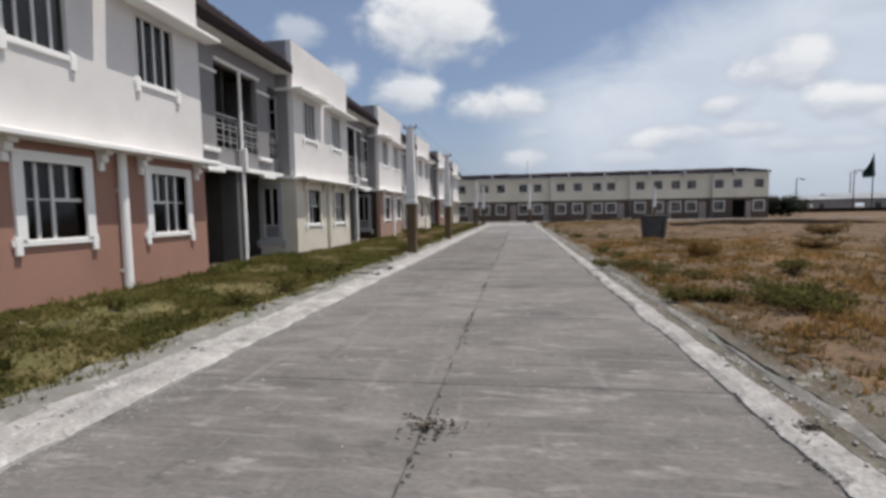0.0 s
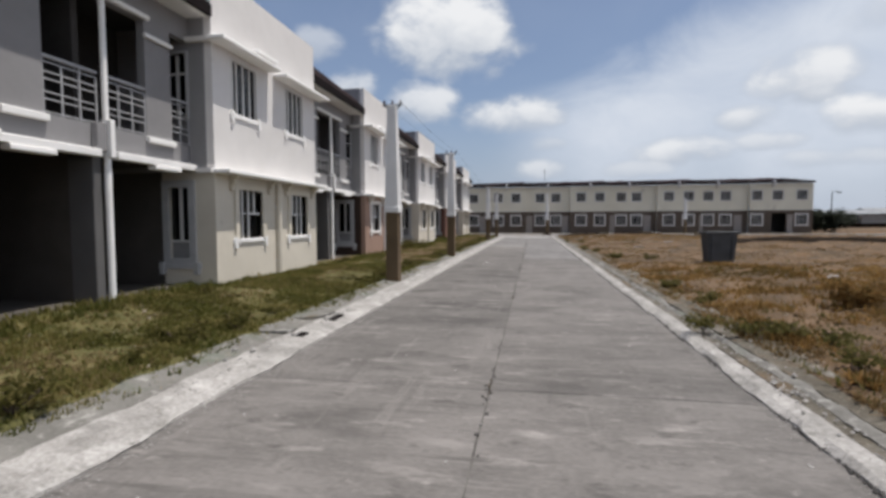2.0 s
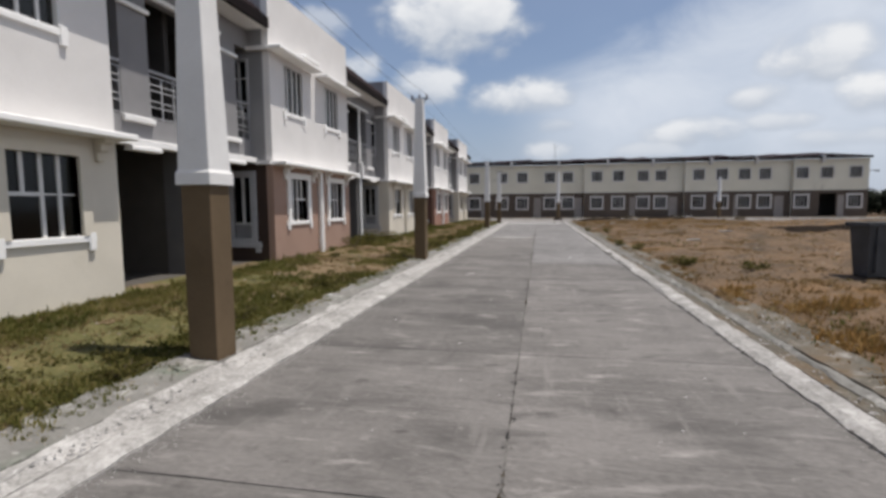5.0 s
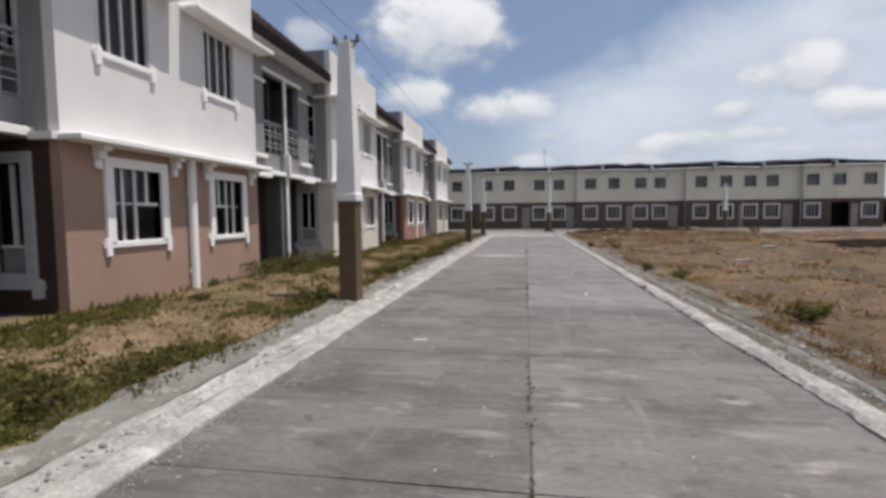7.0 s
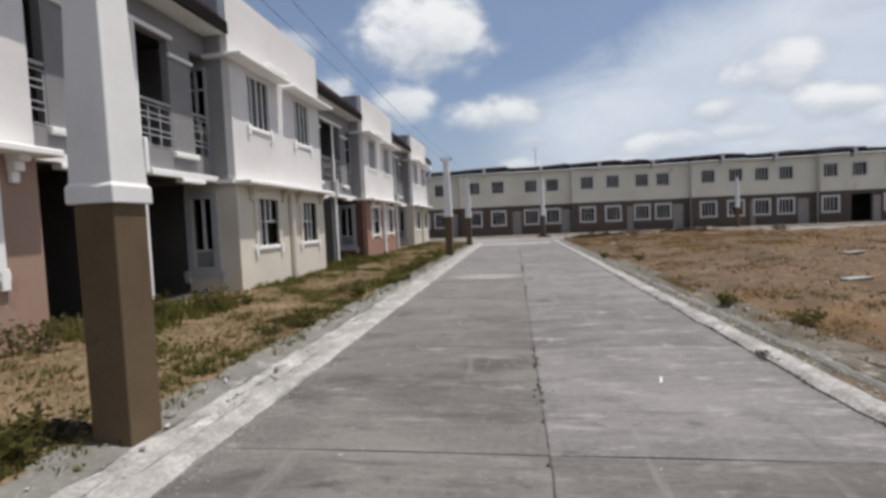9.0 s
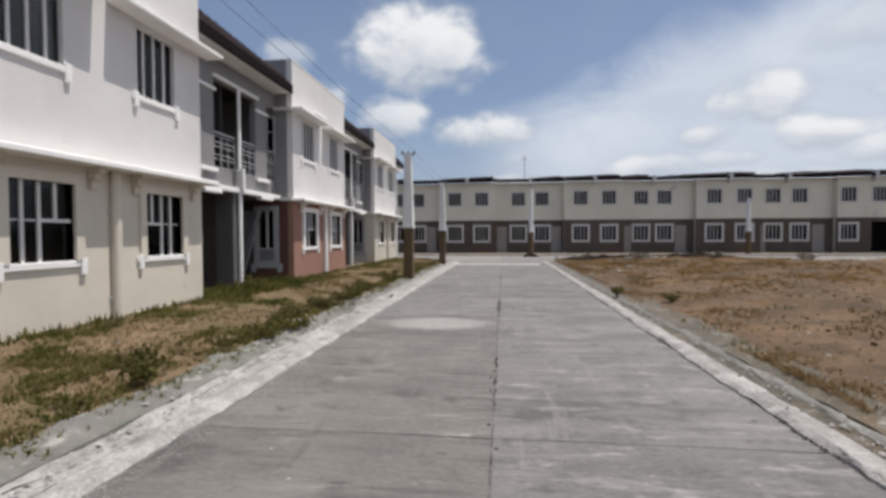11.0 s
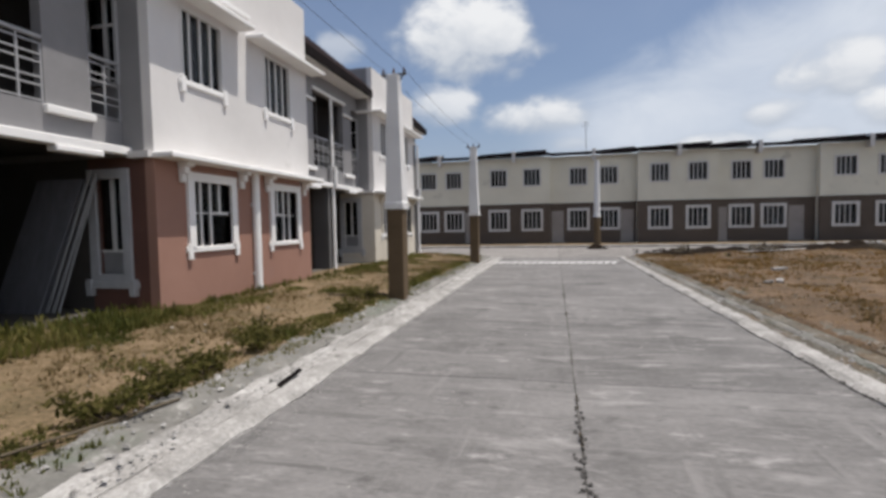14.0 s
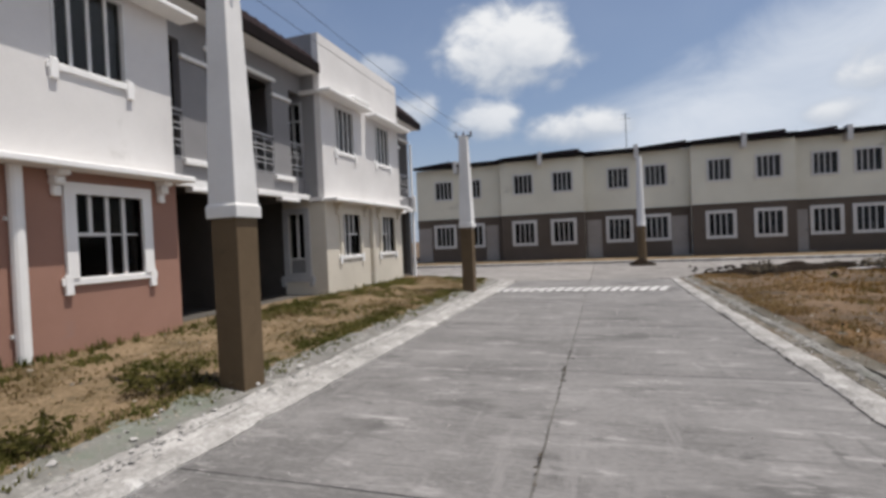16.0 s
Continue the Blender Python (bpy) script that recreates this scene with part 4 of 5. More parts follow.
for i in range(nstripe):
    x = ROAD_L + 0.1 + (ROAD_R - ROAD_L - 0.3) * i / nstripe
    bm = bmesh.new()
    lo = [bm.verts.new((x + 0.16 * (d / 0.36), 47.9 + d, z + 0.005)) for d, z in rows]
    hi = [bm.verts.new((x + 0.13 + 0.16 * (d / 0.36), 47.9 + d, z + 0.005)) for d, z in rows]
    for j in range(len(rows) - 1):
        bm.faces.new((lo[j], hi[j], hi[j + 1], lo[j + 1]))
    part("stripe", bm, STRIPE, hump)


def patchy(x, y, s, z):
    return noise.noise(Vector((x * s, y * s, z))) * 0.7 + noise.noise(Vector((x * s * 2.7, y * s * 2.7, z + 4))) * 0.4


def heap(name, cx, cy, rx, ry, h, mat, label, category, base=0.0, seed=0.0, rough=0.35, n=26, rings_=9):
    """An uneven low mound with a ragged outline."""
    bm = bmesh.new()
    top = bm.verts.new((cx, cy, base + h))
    rings = []
    for j in range(1, rings_ + 1):
        q = j / rings_
        ring = []
        for i in range(n):
            a = 2 * math.pi * i / n
            k = 1 + rough * noise.noise(Vector((math.cos(a) * 1.6, math.sin(a) * 1.6, seed)))+ 0.5 * rough * noise.noise(Vector((math.cos(a) * 5, math.sin(a) * 5, seed + 3)))
            x, y = cx + rx * k * q * math.cos(a), cy + ry * k * q * math.sin(a)
            z = h * (1 - q * q) * (1 + 1.2 * rough * noise.noise(Vector((x * 2.2, y * 2.2, seed))))
            ring.append(bm.verts.new((x, y, base + max(z, 0.0) + (0.002 if j < rings_ else -0.004))))
        rings.append(ring)
    for i in range(n):
        bm.faces.new((top, rings[0][i], rings[0][(i + 1) % n]))
        for a, b in zip(rings, rings[1:]):
            bm.faces.new((a[i], b[i], b[(i + 1) % n], a[(i + 1) % n]))
    bmesh.ops.recalc_face_normals(bm, faces=bm.faces[:])
    for fc in bm.faces:
        fc.smooth = True
    return tagged(part(name, bm, mat), label, category)


heap("earth_mound", 3.6, 50.7, 2.7, 1.4, 0.30, SOILDARK, "dark heap of dug earth beside the cross road", "earth", 0.0, 2.0, 0.5)
heap("earth_mound", 8.2, 51.6, 3.4, 1.5, 0.38, SOILDARK, "dark heap of dug earth beside the cross road", "earth", 0.0, 6.0, 0.5)
heap("earth_mound", 0.1, 56.7, 0.6, 0.4, 0.22, SOILDARK, "small dark pile of earth round the foot of a pole", "earth", 0.0, 8.0, 0.5)
heap("earth_mound", 14.5, 36.2, 8.0, 1.5, 0.30, SOILDARK, "low dark ridge of earth in the dry field", "earth", 0.1, 9.0, 0.5)


def leaf_litter(name, cx, cy, rx, ry, n, size, mat, label, base, seed):
    rnd = random.Random(seed)
    verts, faces = [], []
    for _ in range(n):
        a, q = rnd.uniform(0, 6.283), abs(rnd.gauss(0, 0.45))
        x, y = cx + rx * q * math.cos(a), cy + ry * q * math.sin(a)
        z = base + rnd.uniform(0.004, 0.03)
        t, s = rnd.uniform(0, 6.283), size * rnd.uniform(0.5, 1.3)
        dx, dy = math.cos(t) * s, math.sin(t) * s
        i = len(verts)
        verts += [(x - dx, y - dy, z), (x + dy * 0.4, y - dx * 0.4, z + rnd.uniform(0, s)), (x + dx, y + dy, z + rnd.uniform(0, s * 0.5)), (x - dy * 0.4, y + dx * 0.4, z)]
        faces.append((i, i + 1, i + 2, i + 3))
    me = bpy.data.meshes.new(name)
    me.from_pydata(verts, [], faces)
    me.materials.append(mat)
    return tagged(new(name, me), label, "leaves", kind="stuff")


LITTER = material("dry_brown_litter", two((0.035, 0.028, 0.020), (0.10, 0.08, 0.055)), 0.95, 5, 40, 0, 0.2, per_island=0.5)
leaf_litter("leaf_litter", -1.68, 2.6, 0.30, 0.26, 90, 0.022, LITTER, "dry dark leaves blown into the road joint", 0.002, 1)
for i, (y, ry) in enumerate(((5.9, 0.25), (8.3, 0.4), (13.2, 0.3), (18.0, 0.3), (25.2, 0.5), (30.0, 0.2), (33.5, 0.35), (34.45, 0.2), (35.15, 0.3), (38.6, 0.5), (40.4, 0.6))):
    leaf_litter("leaf_litter", ROAD_C, y, 0.018, ry, 34, 0.012, LITTER, "dry dark crumbs and dead weeds in the road joint", 0.0, 40 + i)
leaf_litter("leaf_litter", 0.5, 2.75, 0.16, 0.2, 60, 0.022, LITTER, "dry dark leaves against the kerb", 0.03, 2)
leaf_litter("leaf_litter", 0.36, 25.0, 0.14, 0.25, 60, 0.02, LITTER, "dry dark leaves against the kerb", 0.02, 3)
# The next two patches are dark flecks laid where the poles' shadows fall.
leaf_litter("leaf_litter", -4.95, 39.4, 0.5, 0.35, 260, 0.03, LITTER, "dark flecks added for the shadow at the foot of a pole", 0.12, 5)
leaf_litter("leaf_litter", -4.85, 22.9, 0.35, 0.3, 160, 0.03, LITTER, "dark flecks added for the shadow at the foot of a pole", 0.12, 6)
leaf_litter("leaf_litter", -4.45, 14.4, 0.2, 0.3, 70, 0.025, LITTER, "dry dark leaves at the foot of a pole", 0.05, 4)


# ---------------- stray things on the verge and in the field ----------------
def tub(x, y):
    h = thing("mixing_tub", (x, y, 0.1), "dark grey tapered mixing tub, dusty, standing on the dry ground", "tub")
    f = Face((x, y, 0.14), (math.cos(0.15), math.sin(0.15), 0), (math.sin(0.15), -math.cos(0.15), 0))
    bm = bmesh.new()
    a, b, d = 0.39, 0.46, 0.22
    lv = [(0.0, a, d * 0.75), (0.90, b, d), (0.90, b - 0.03, d - 0.03), (0.05, a - 0.03, d * 0.75 - 0.03)]
    rings = [[bm.verts.new(f.at(u * w, n * e, z)) for u, n in ((-1, -1), (1, -1), (1, 1), (-1, 1))] for z, w, e in lv]
    for p, q in zip(rings, rings[1:]):
        for i in range(4):
            bm.faces.new((p[i], p[(i + 1) % 4], q[(i + 1) % 4], q[i]))
    bm.faces.new(rings[0][::-1])
    bm.faces.new(rings[-1])
    bmesh.ops.recalc_face_normals(bm, faces=bm.faces[:])
    soften(bm, 0.01)
    part("tub_body", bm, TUB, h)
    for u0, u1, n0, n1 in ((-b - 0.04, b + 0.04, d, d + 0.04), (-b - 0.04, b + 0.04, -d - 0.04, -d), (-b - 0.04, -b, -d, d), (b, b + 0.04, -d, d)):
        slab_part("rim", f, u0, u1, n0, n1, 0.84, 0.92, TUB, h, bevel=0.008)
    for u in (-0.3, 0.3):
        slab_part("rib", f, u - 0.03, u + 0.03, d * 0.85, d + 0.02, 0.08, 0.84, TUB, h)


tub(4.22, 20.6)


def plank(name, a, b, w, t, mat, label, category, group=""):
    a, b = Vector(a), Vector(b)
    d = b - a
    side = d.cross(Vector((0, 0, 1))).normalized()
    up = side.cross(d).normalized()
    bm = bmesh.new()
    vs = [bm.verts.new(p + side * s * w / 2 + up * q * t / 2) for p in (a, b) for s, q in ((-1, -1), (1, -1), (1, 1), (-1, 1))]
    for q in ((0, 1, 2, 3), (4, 7, 6, 5), (0, 4, 5, 1), (1, 5, 6, 2), (2, 6, 7, 3), (3, 7, 4, 0)):
        bm.faces.new([vs[i] for i in q])
    bmesh.ops.recalc_face_normals(bm, faces=bm.faces[:])
    soften(bm, 0.004)
    return tagged(part(name, bm, mat), label, category, group)


def leaning_sheet(x0, x1, dx, y, top, dy):
    """A sheet on its lower edge, slipped sideways and leaning back on the wall."""
    bm = bmesh.new()
    vs = [bm.verts.new((x + dx * q, y + dy * q + t, 0.238 + (top - 0.238) * q)) for t in (0.0, 0.022) for x, q in ((x0, 0), (x1, 0), (x1, 1), (x0, 1))]
    for q in ((0, 1, 2, 3), (7, 6, 5, 4), (0, 4, 5, 1), (1, 5, 6, 2), (2, 6, 7, 3), (3, 7, 4, 0)):
        bm.faces.new([vs[i] for i in q])
    bmesh.ops.recalc_face_normals(bm, faces=bm.faces[:])
    soften(bm, 0.003)
    tagged(part("leaning_board", bm, BOARD), "broad dark grey board leaning against the porch side wall", "board", "boards leaning in the porch")


for k in range(3):
    leaning_sheet(-9.22 + 0.05 * k, -8.44 + 0.04 * k, 0.44 - 0.03 * k, 36.52 + 0.05 * k, 2.02 - 0.04 * k, 0.36)
for k, (x, dx) in enumerate(((-8.34, 0.44), (-8.27, 0.42), (-8.22, 0.36), (-8.44, 0.40))):
    plank("leaning_batten", (x, 36.56 + 0.03 * k, 0.25), (x + dx, 36.90 + 0.02 * k, 2.12 - 0.05 * k), 0.026, 0.03, PANEL, "slim pale grey batten leaning beside the porch boards", "batten", "battens leaning in the porch")
plank("dark_offcut", (-3.99, 34.90, 0.070), (-4.03, 35.30, 0.076), 0.035, 0.026, FASCIA, "short dark timber offcut lying on the kerb", "timber")
plank("thin_lath", (-4.72, 33.4, 0.135), (-4.47, 34.4, 0.11), 0.025, 0.014, LITTER, "thin dark lath lying along the verge edge", "timber")
plank("pale_flagstone", (-4.80, 31.45, 0.155), (-4.52, 31.50, 0.15), 0.17, 0.03, KERBW, "pale broken flagstone lying among the weeds", "stone")
plank("pale_plank", (4.2, 49.8, 0.22), (6.4, 50.6, 0.26), 0.16, 0.04, SASH, "pale plank lying on the dark spoil", "plank", "planks on the spoil")
plank("pale_plank", (8.2, 53.8, 0.30), (10.6, 54.2, 0.34), 0.16, 0.04, SASH, "pale plank lying on the dark spoil", "plank", "planks on the spoil")


for x, y, a, n in ((2.91, 43.89, 0.3, 0.30), (2.13, 41.55, 1.2, 0.22), (1.85, 41.5, 0.1, 0.16), (5.7, 32.9, 0.2, 0.45), (3.4, 29.0, 0.1, 0.40), (4.2, 14.95, 0.4, 0.25)):
    z = ground_z(x, y) + 0.03
    plank("concrete_chunk", (x, y, z), (x + n * math.cos(a), y + n * math.sin(a), z + 0.02), n * 0.5, 0.04, KERBW, "pale broken piece of concrete lying in the dry field", "rubble", "concrete chunks in the field")
plank("paper_scrap", (-2.95, 20.86, 0.006), (-2.80, 20.89, 0.008), 0.03, 0.004, SASH, "small white scrap of paper on the road", "litter")
plank("paper_scrap", (-0.74, 24.25, 0.006), (-0.70, 24.40, 0.010), 0.018, 0.004, SASH, "small white scrap of paper on the road", "litter")


def kerb_inlet(y, length, label):
    """A drain mouth in the kerb with the rough cover cast behind it."""
    t = thing("kerb_inlet", (-4.2, y, 0.05), label, "drain", "drain mouths in the kerb")
    bm = bmesh.new()
    n = 9
    rim = []
    for i in range(2 * n):
        a = math.pi * i / n
        k = 1 + 0.22 * noise.noise(Vector((math.cos(a) * 2, math.sin(a) * 2, y)))
        rim.append((-4.40 + 0.24 * k * math.cos(a), y + 0.1 + length * 1.15 * k * math.sin(a)))
    lo, hi = ([bm.verts.new((x, yy, z)) for x, yy in rim] for z in (0.0, 0.105))
    for i in range(2 * n):
        j = (i + 1) % (2 * n)
        bm.faces.new((lo[i], lo[j], hi[j], hi[i]))
    bm.faces.new(hi)
    bm.faces.new(lo[::-1])
    bmesh.ops.recalc_face_normals(bm, faces=bm.faces[:])
    part("cover", bm, KERBG, t, "rough grey cast cover")
    # No hole is cut: a solid black block paints the opening's shade.
    slab_part("mouth", WORLD, -4.07, -3.985, y - length / 2, y + length / 2, 0.03, 0.074, FASCIA, t, "black block drawn as the shade inside the drain opening", bevel=0.012)
    slab_part("lip", WORLD, -4.13, -4.072, y - length * 0.6, y + length * 0.6, 0.03, 0.098, KERBW, t, bevel=0.012)


kerb_inlet(10.70, 0.36, "crumbling concrete drain mouth cast into the kerb")
kerb_inlet(9.66, 0.17, "small crumbling drain mouth cast into the kerb")


def stones(name, spots, mat, label, seed):
    """Small angular lumps, joined."""
    rnd = random.Random(seed)
    verts, faces = [], []
    for x, y, z, s in spots:
        i = len(verts)
        p = [(1, 0, 0), (-1, 0, 0), (0, 1, 0), (0, -1, 0), (0, 0, 0.8), (0.6, 0.6, 0.4), (-0.6, -0.5, 0.4)]
        a = rnd.uniform(0, 6.28)
        for q in p:
            k = s * rnd.uniform(0.6, 1.25)
            verts.append((x + (q[0] * math.cos(a) - q[1] * math.sin(a)) * k, y + (q[0] * math.sin(a) + q[1] * math.cos(a)) * k, z + q[2] * k))
        faces += [tuple(i + t for t in q) for q in ((0, 5, 4), (5, 2, 4), (2, 1, 4), (1, 6, 4), (6, 3, 4), (3, 0, 4), (0, 2, 5), (1, 3, 6))]
    me = bpy.data.meshes.new(name)
    me.from_pydata(verts, [], faces)
    me.materials.append(mat)
    return tagged(new(name, me), label, "rubble", kind="stuff")


rnd = random.Random(11)
SANDY = material("sandy_stones", two((0.17, 0.145, 0.115), (0.32, 0.28, 0.23)), 0.95, 8, 60, 0.4, 0.3, per_island=0.5)
SPECK = material("pale_sand_grains", two((0.25, 0.242, 0.232), (0.38, 0.367, 0.352)), 1.0, 8, 60, 0.3, 0.3, per_island=0.5)


def specks(name, spots, mat, label):
    """Flat scattered patches of grains, a few millimetres thick, with ragged outlines."""
    verts, faces = [], []
    for x, y, s in spots:
        i = len(verts)
        verts.append((x, y, 0.0045))
        for k in range(7):
            a, r = 6.283 * k / 7, s * rnd.uniform(0.4, 1.3)
            verts.append((x + r * 1.5 * math.cos(a), y + r * math.sin(a), 0.0012))
        faces += [(i, i + 1 + k, i + 1 + (k + 1) % 7) for k in range(7)]
    me = bpy.data.meshes.new(name)
    me.from_pydata(verts, [], faces)
    me.materials.append(mat)
    return tagged(new(name, me), label, "sand", kind="stuff")


specks("sand_spill", [(rnd.gauss(-2.64, 0.24) + rnd.gauss(0, 0.08), rnd.gauss(32.3, 0.19), rnd.uniform(0.003, 0.015)) for _ in range(9000)] + [(rnd.gauss(-2.62, 0.36) + rnd.gauss(0, 0.1), rnd.gauss(32.3, 0.2), rnd.uniform(0.001, 0.008)) for _ in range(30000)]
       + [(rnd.gauss(-2.75, 0.40), rnd.gauss(30.6, 0.5), rnd.uniform(0.001, 0.005)) for _ in range(1800)], SPECK, "pale sand spilled thinly on the concrete road")
specks("kerb_dust", [(ROAD_L + abs(rnd.gauss(0, 0.10)), rnd.uniform(0, 48), rnd.uniform(0.001, 0.007)) for _ in range(9000)]
       + [(ROAD_R - abs(rnd.gauss(0, 0.06)), rnd.uniform(0, 48), rnd.uniform(0.001, 0.006)) for _ in range(5000)], SPECK, "pale cement dust washed along the road edges")
stones("kerb_rubble", [(rnd.gauss(-4.14, 0.07), y, 0.056, abs(rnd.gauss(0, 0.008)) + 0.003) for y in (rnd.uniform(0, 50) for _ in range(5200)) if patchy(0.5, y, 0.5, 60.0) + 0.25 * rnd.random() > 0.0]
       + [(rnd.gauss(0.66, 0.08), y, 0.050, abs(rnd.gauss(0, 0.008)) + 0.003) for y in (rnd.uniform(0, 50) for _ in range(4600)) if patchy(3.5, y, 0.5, 70.0) + 0.25 * rnd.random() > 0.0], RUBBLE,
       "crumbled pale concrete along the kerbs", 12)
stones("kerb_chunks", [(x, y, 0.07 + 0.05 * (-4.0 - x), abs(rnd.gauss(0, 0.014)) + 0.008) for x, y in ((rnd.uniform(-4.62, -4.12), rnd.uniform(1, 50)) for _ in range(1000)) if patchy(x, y, 0.45, 64.0) + 0.35 * (28 < y < 43) + 0.15 * rnd.random() > 0.22]
       + [(x, y, 0.07 + 0.05 * (x - 0.6), abs(rnd.gauss(0, 0.012)) + 0.007) for x, y in ((rnd.uniform(0.62, 1.1), rnd.uniform(1, 50)) for _ in range(700)) if patchy(x, y, 0.45, 68.0) + 0.15 * rnd.random() > 0.18], RUBBLE,
       "broken pale concrete lumps beside the kerbs", 27)
stones("gutter_grit", [(ROAD_L - d, y, 0.062 + 0.095 * (d - 0.42), rnd.uniform(0.004, 0.016)) for d, y in ((0.86 - abs(rnd.gauss(0, 0.2)), rnd.uniform(0, 50)) for _ in range(9000)) if 0.45 < d < 0.84 and patchy(d * 2, y, 0.8, 95.0) + 0.3 * rnd.random() > 0.08]
       + [(ROAD_R + d, y, 0.062 + 0.095 * (d - 0.42), rnd.uniform(0.004, 0.018)) for d, y in ((0.86 - abs(rnd.gauss(0, 0.24)), rnd.uniform(0, 50)) for _ in range(12000)) if 0.45 < d < 0.84 and patchy(d * 2, y, 0.8, 97.0) + 0.3 * rnd.random() > 0.0], SANDY,
       "sandy brown grit spread over the gutter strips", 23)
# Dark lumps also stand in for the shadowed gap under the right kerb.
stones("kerb_grit", [(ROAD_R - 0.01 + rnd.gauss(0, 0.012), y, 0.004, rnd.uniform(0.006, 0.02)) for y in (rnd.uniform(1, 48) for _ in range(2600)) if patchy(5.5, y, 0.9, 80.0) + 0.2 * rnd.random() > 0.05], JOINT,
       "dark grit and dead leaves that also draw the shade at the kerb foot", 19)
stones("field_stones", [(x, y, ground_z(x, y), rnd.uniform(0.01, 0.035)) for x, y in ((VERGE_R + 0.1 + abs(rnd.gauss(0, 6)), rnd.uniform(0, 50)) for _ in range(2200))], SANDY,
       "pale stones scattered in the field", 13)
stones("verge_stones", [(x, y, ground_z(x, y), rnd.uniform(0.01, 0.035)) for x, y in ((rnd.uniform(-6.9, -4.6), rnd.uniform(1, 50)) for _ in range(420))], SANDY,
       "pale stones in the verge", 14)
stones("road_crumbs", [(rnd.uniform(ROAD_L, ROAD_R), rnd.uniform(0, 50), 0.0, rnd.uniform(0.004, 0.015)) for _ in range(420)], RUBBLE,
       "small pale crumbs on the road", 15)
stones("spoil_lumps", [(x, y, 0.05 + 0.12 * rnd.random(), rnd.uniform(0.04, 0.14)) for x, y in ((rnd.uniform(1.2, 10.5), rnd.gauss(51.6, 0.7)) for _ in range(220))], SOILDARK,
       "dark clods on the spoil heaps", 16)
stones("field_clods", [(x, y, ground_z(x, y) - 0.01, rnd.uniform(0.012, 0.05)) for x, y in ((VERGE_R + 0.2 + abs(rnd.gauss(0, 6)), rnd.uniform(2, 49)) for _ in range(1300))], SOILDARK,
       "dark clods of earth in the field", 18)
stones("joint_crumbs", [(ROAD_C + rnd.gauss(0, 0.02), y, 0.0, rnd.uniform(0.006, 0.02)) for y in (rnd.gauss(rnd.choice((2.6, 5, 8.2, 14, 19, 24, 25, 29, 33.6, 34.4, 41)), 0.5) for _ in range(240))], JOINT,
       "dark crumbs in the road joint", 17)


# ---------------- grass and weeds ----------------
def blades(name, spots, mat, label, seed, lean=0.5):
    """Grass: each spot (x, y, z, height, count) is a tuft of narrow bent blades."""
    rs = np.random.RandomState(seed)
    sp = np.array(spots)
    cnt = sp[:, 4].astype(int)
    idx = np.repeat(np.arange(len(sp)), cnt)
    n = len(idx)
    base = sp[idx, :3].copy()
    hgt = sp[idx, 3] * rs.uniform(0.5, 1.2, n)
    a = rs.uniform(0, 6.283, n)
    off = np.abs(rs.normal(0, 0.35, n)) * sp[idx, 3]
    base[:, 0] += np.cos(a) * off
    base[:, 1] += np.sin(a) * off
    t = a + rs.normal(0, 0.8, n)
    lv = np.abs(rs.normal(0, lean, n))
    tip = base.copy()
    tip[:, 0] += np.cos(t) * hgt * lv
    tip[:, 1] += np.sin(t) * hgt * lv
    tip[:, 2] += hgt / np.sqrt(1 + lv * lv)
    w = (0.003 + 0.07 * hgt)[:, None]
    s = np.stack([-np.sin(t), np.cos(t), np.zeros(n)], 1) * w
    base[:, 2] -= 0.01
    mid = (base + tip) / 2
    mid[:, 2] += hgt * 0.12
    v = np.stack([base - s, base + s, mid + s * 0.75, mid - s * 0.75, tip], 1).reshape(-1, 3)
    k = np.arange(n) * 5
    me = bpy.data.meshes.new(name)
    me.vertices.add(len(v))
    me.vertices.foreach_set("co", v.ravel())
    loops = np.stack([k, k + 1, k + 2, k + 3, k + 3, k + 2, k + 4], 1).ravel()
    me.loops.add(len(loops))
    me.loops.foreach_set("vertex_index", loops)
    me.polygons.add(2 * n)
    st = np.stack([np.arange(n) * 7, np.arange(n) * 7 + 4], 1).ravel()
    me.polygons.foreach_set("loop_start", st)
    me.update(calc_edges=True)
    me.materials.append(mat)
    return tagged(new(name, me), label, "grass", kind="stuff")


def grow(rnd, x0, x1, y0, y1, n, keep, height, count, fall=None):
    out = []
    for _ in range(n):
        x, y = (x0 + (x1 - x0) * (rnd.random() ** fall if fall else rnd.random())), rnd.uniform(y0, y1)
        k = keep(x, y)
        if rnd.random() < k:
            out.append((x, y, ground_z(x, y), rnd.uniform(*height) * (0.6 + 0.5 * k), rnd.randint(*count)))
    return out


rnd = random.Random(21)


def lush(y):
    """How green the verge is along the road: fresh at its start, bare and dry further on."""
    return 1.0 if y < 16 else 1.0 - 0.52 * min((y - 16) / 8, 1)


def green_keep(x, y):
    g = 1.7 * patchy(x, y, 0.8, 2.0) + 0.9 * lush(y) - 0.5
    g += 0.55 * max(0, 1 - abs(x - VERGE_L + 0.1) / 0.45) + 0.35 * max(0, 1 - abs(x + 6.6) / 0.5)
    return min(max(g * 1.6, 0), 1)


def straw_keep(x, y):
    return min(max(0.45 + patchy(x, y, 0.7, 8.0) * 1.3, 0.12), 0.9)


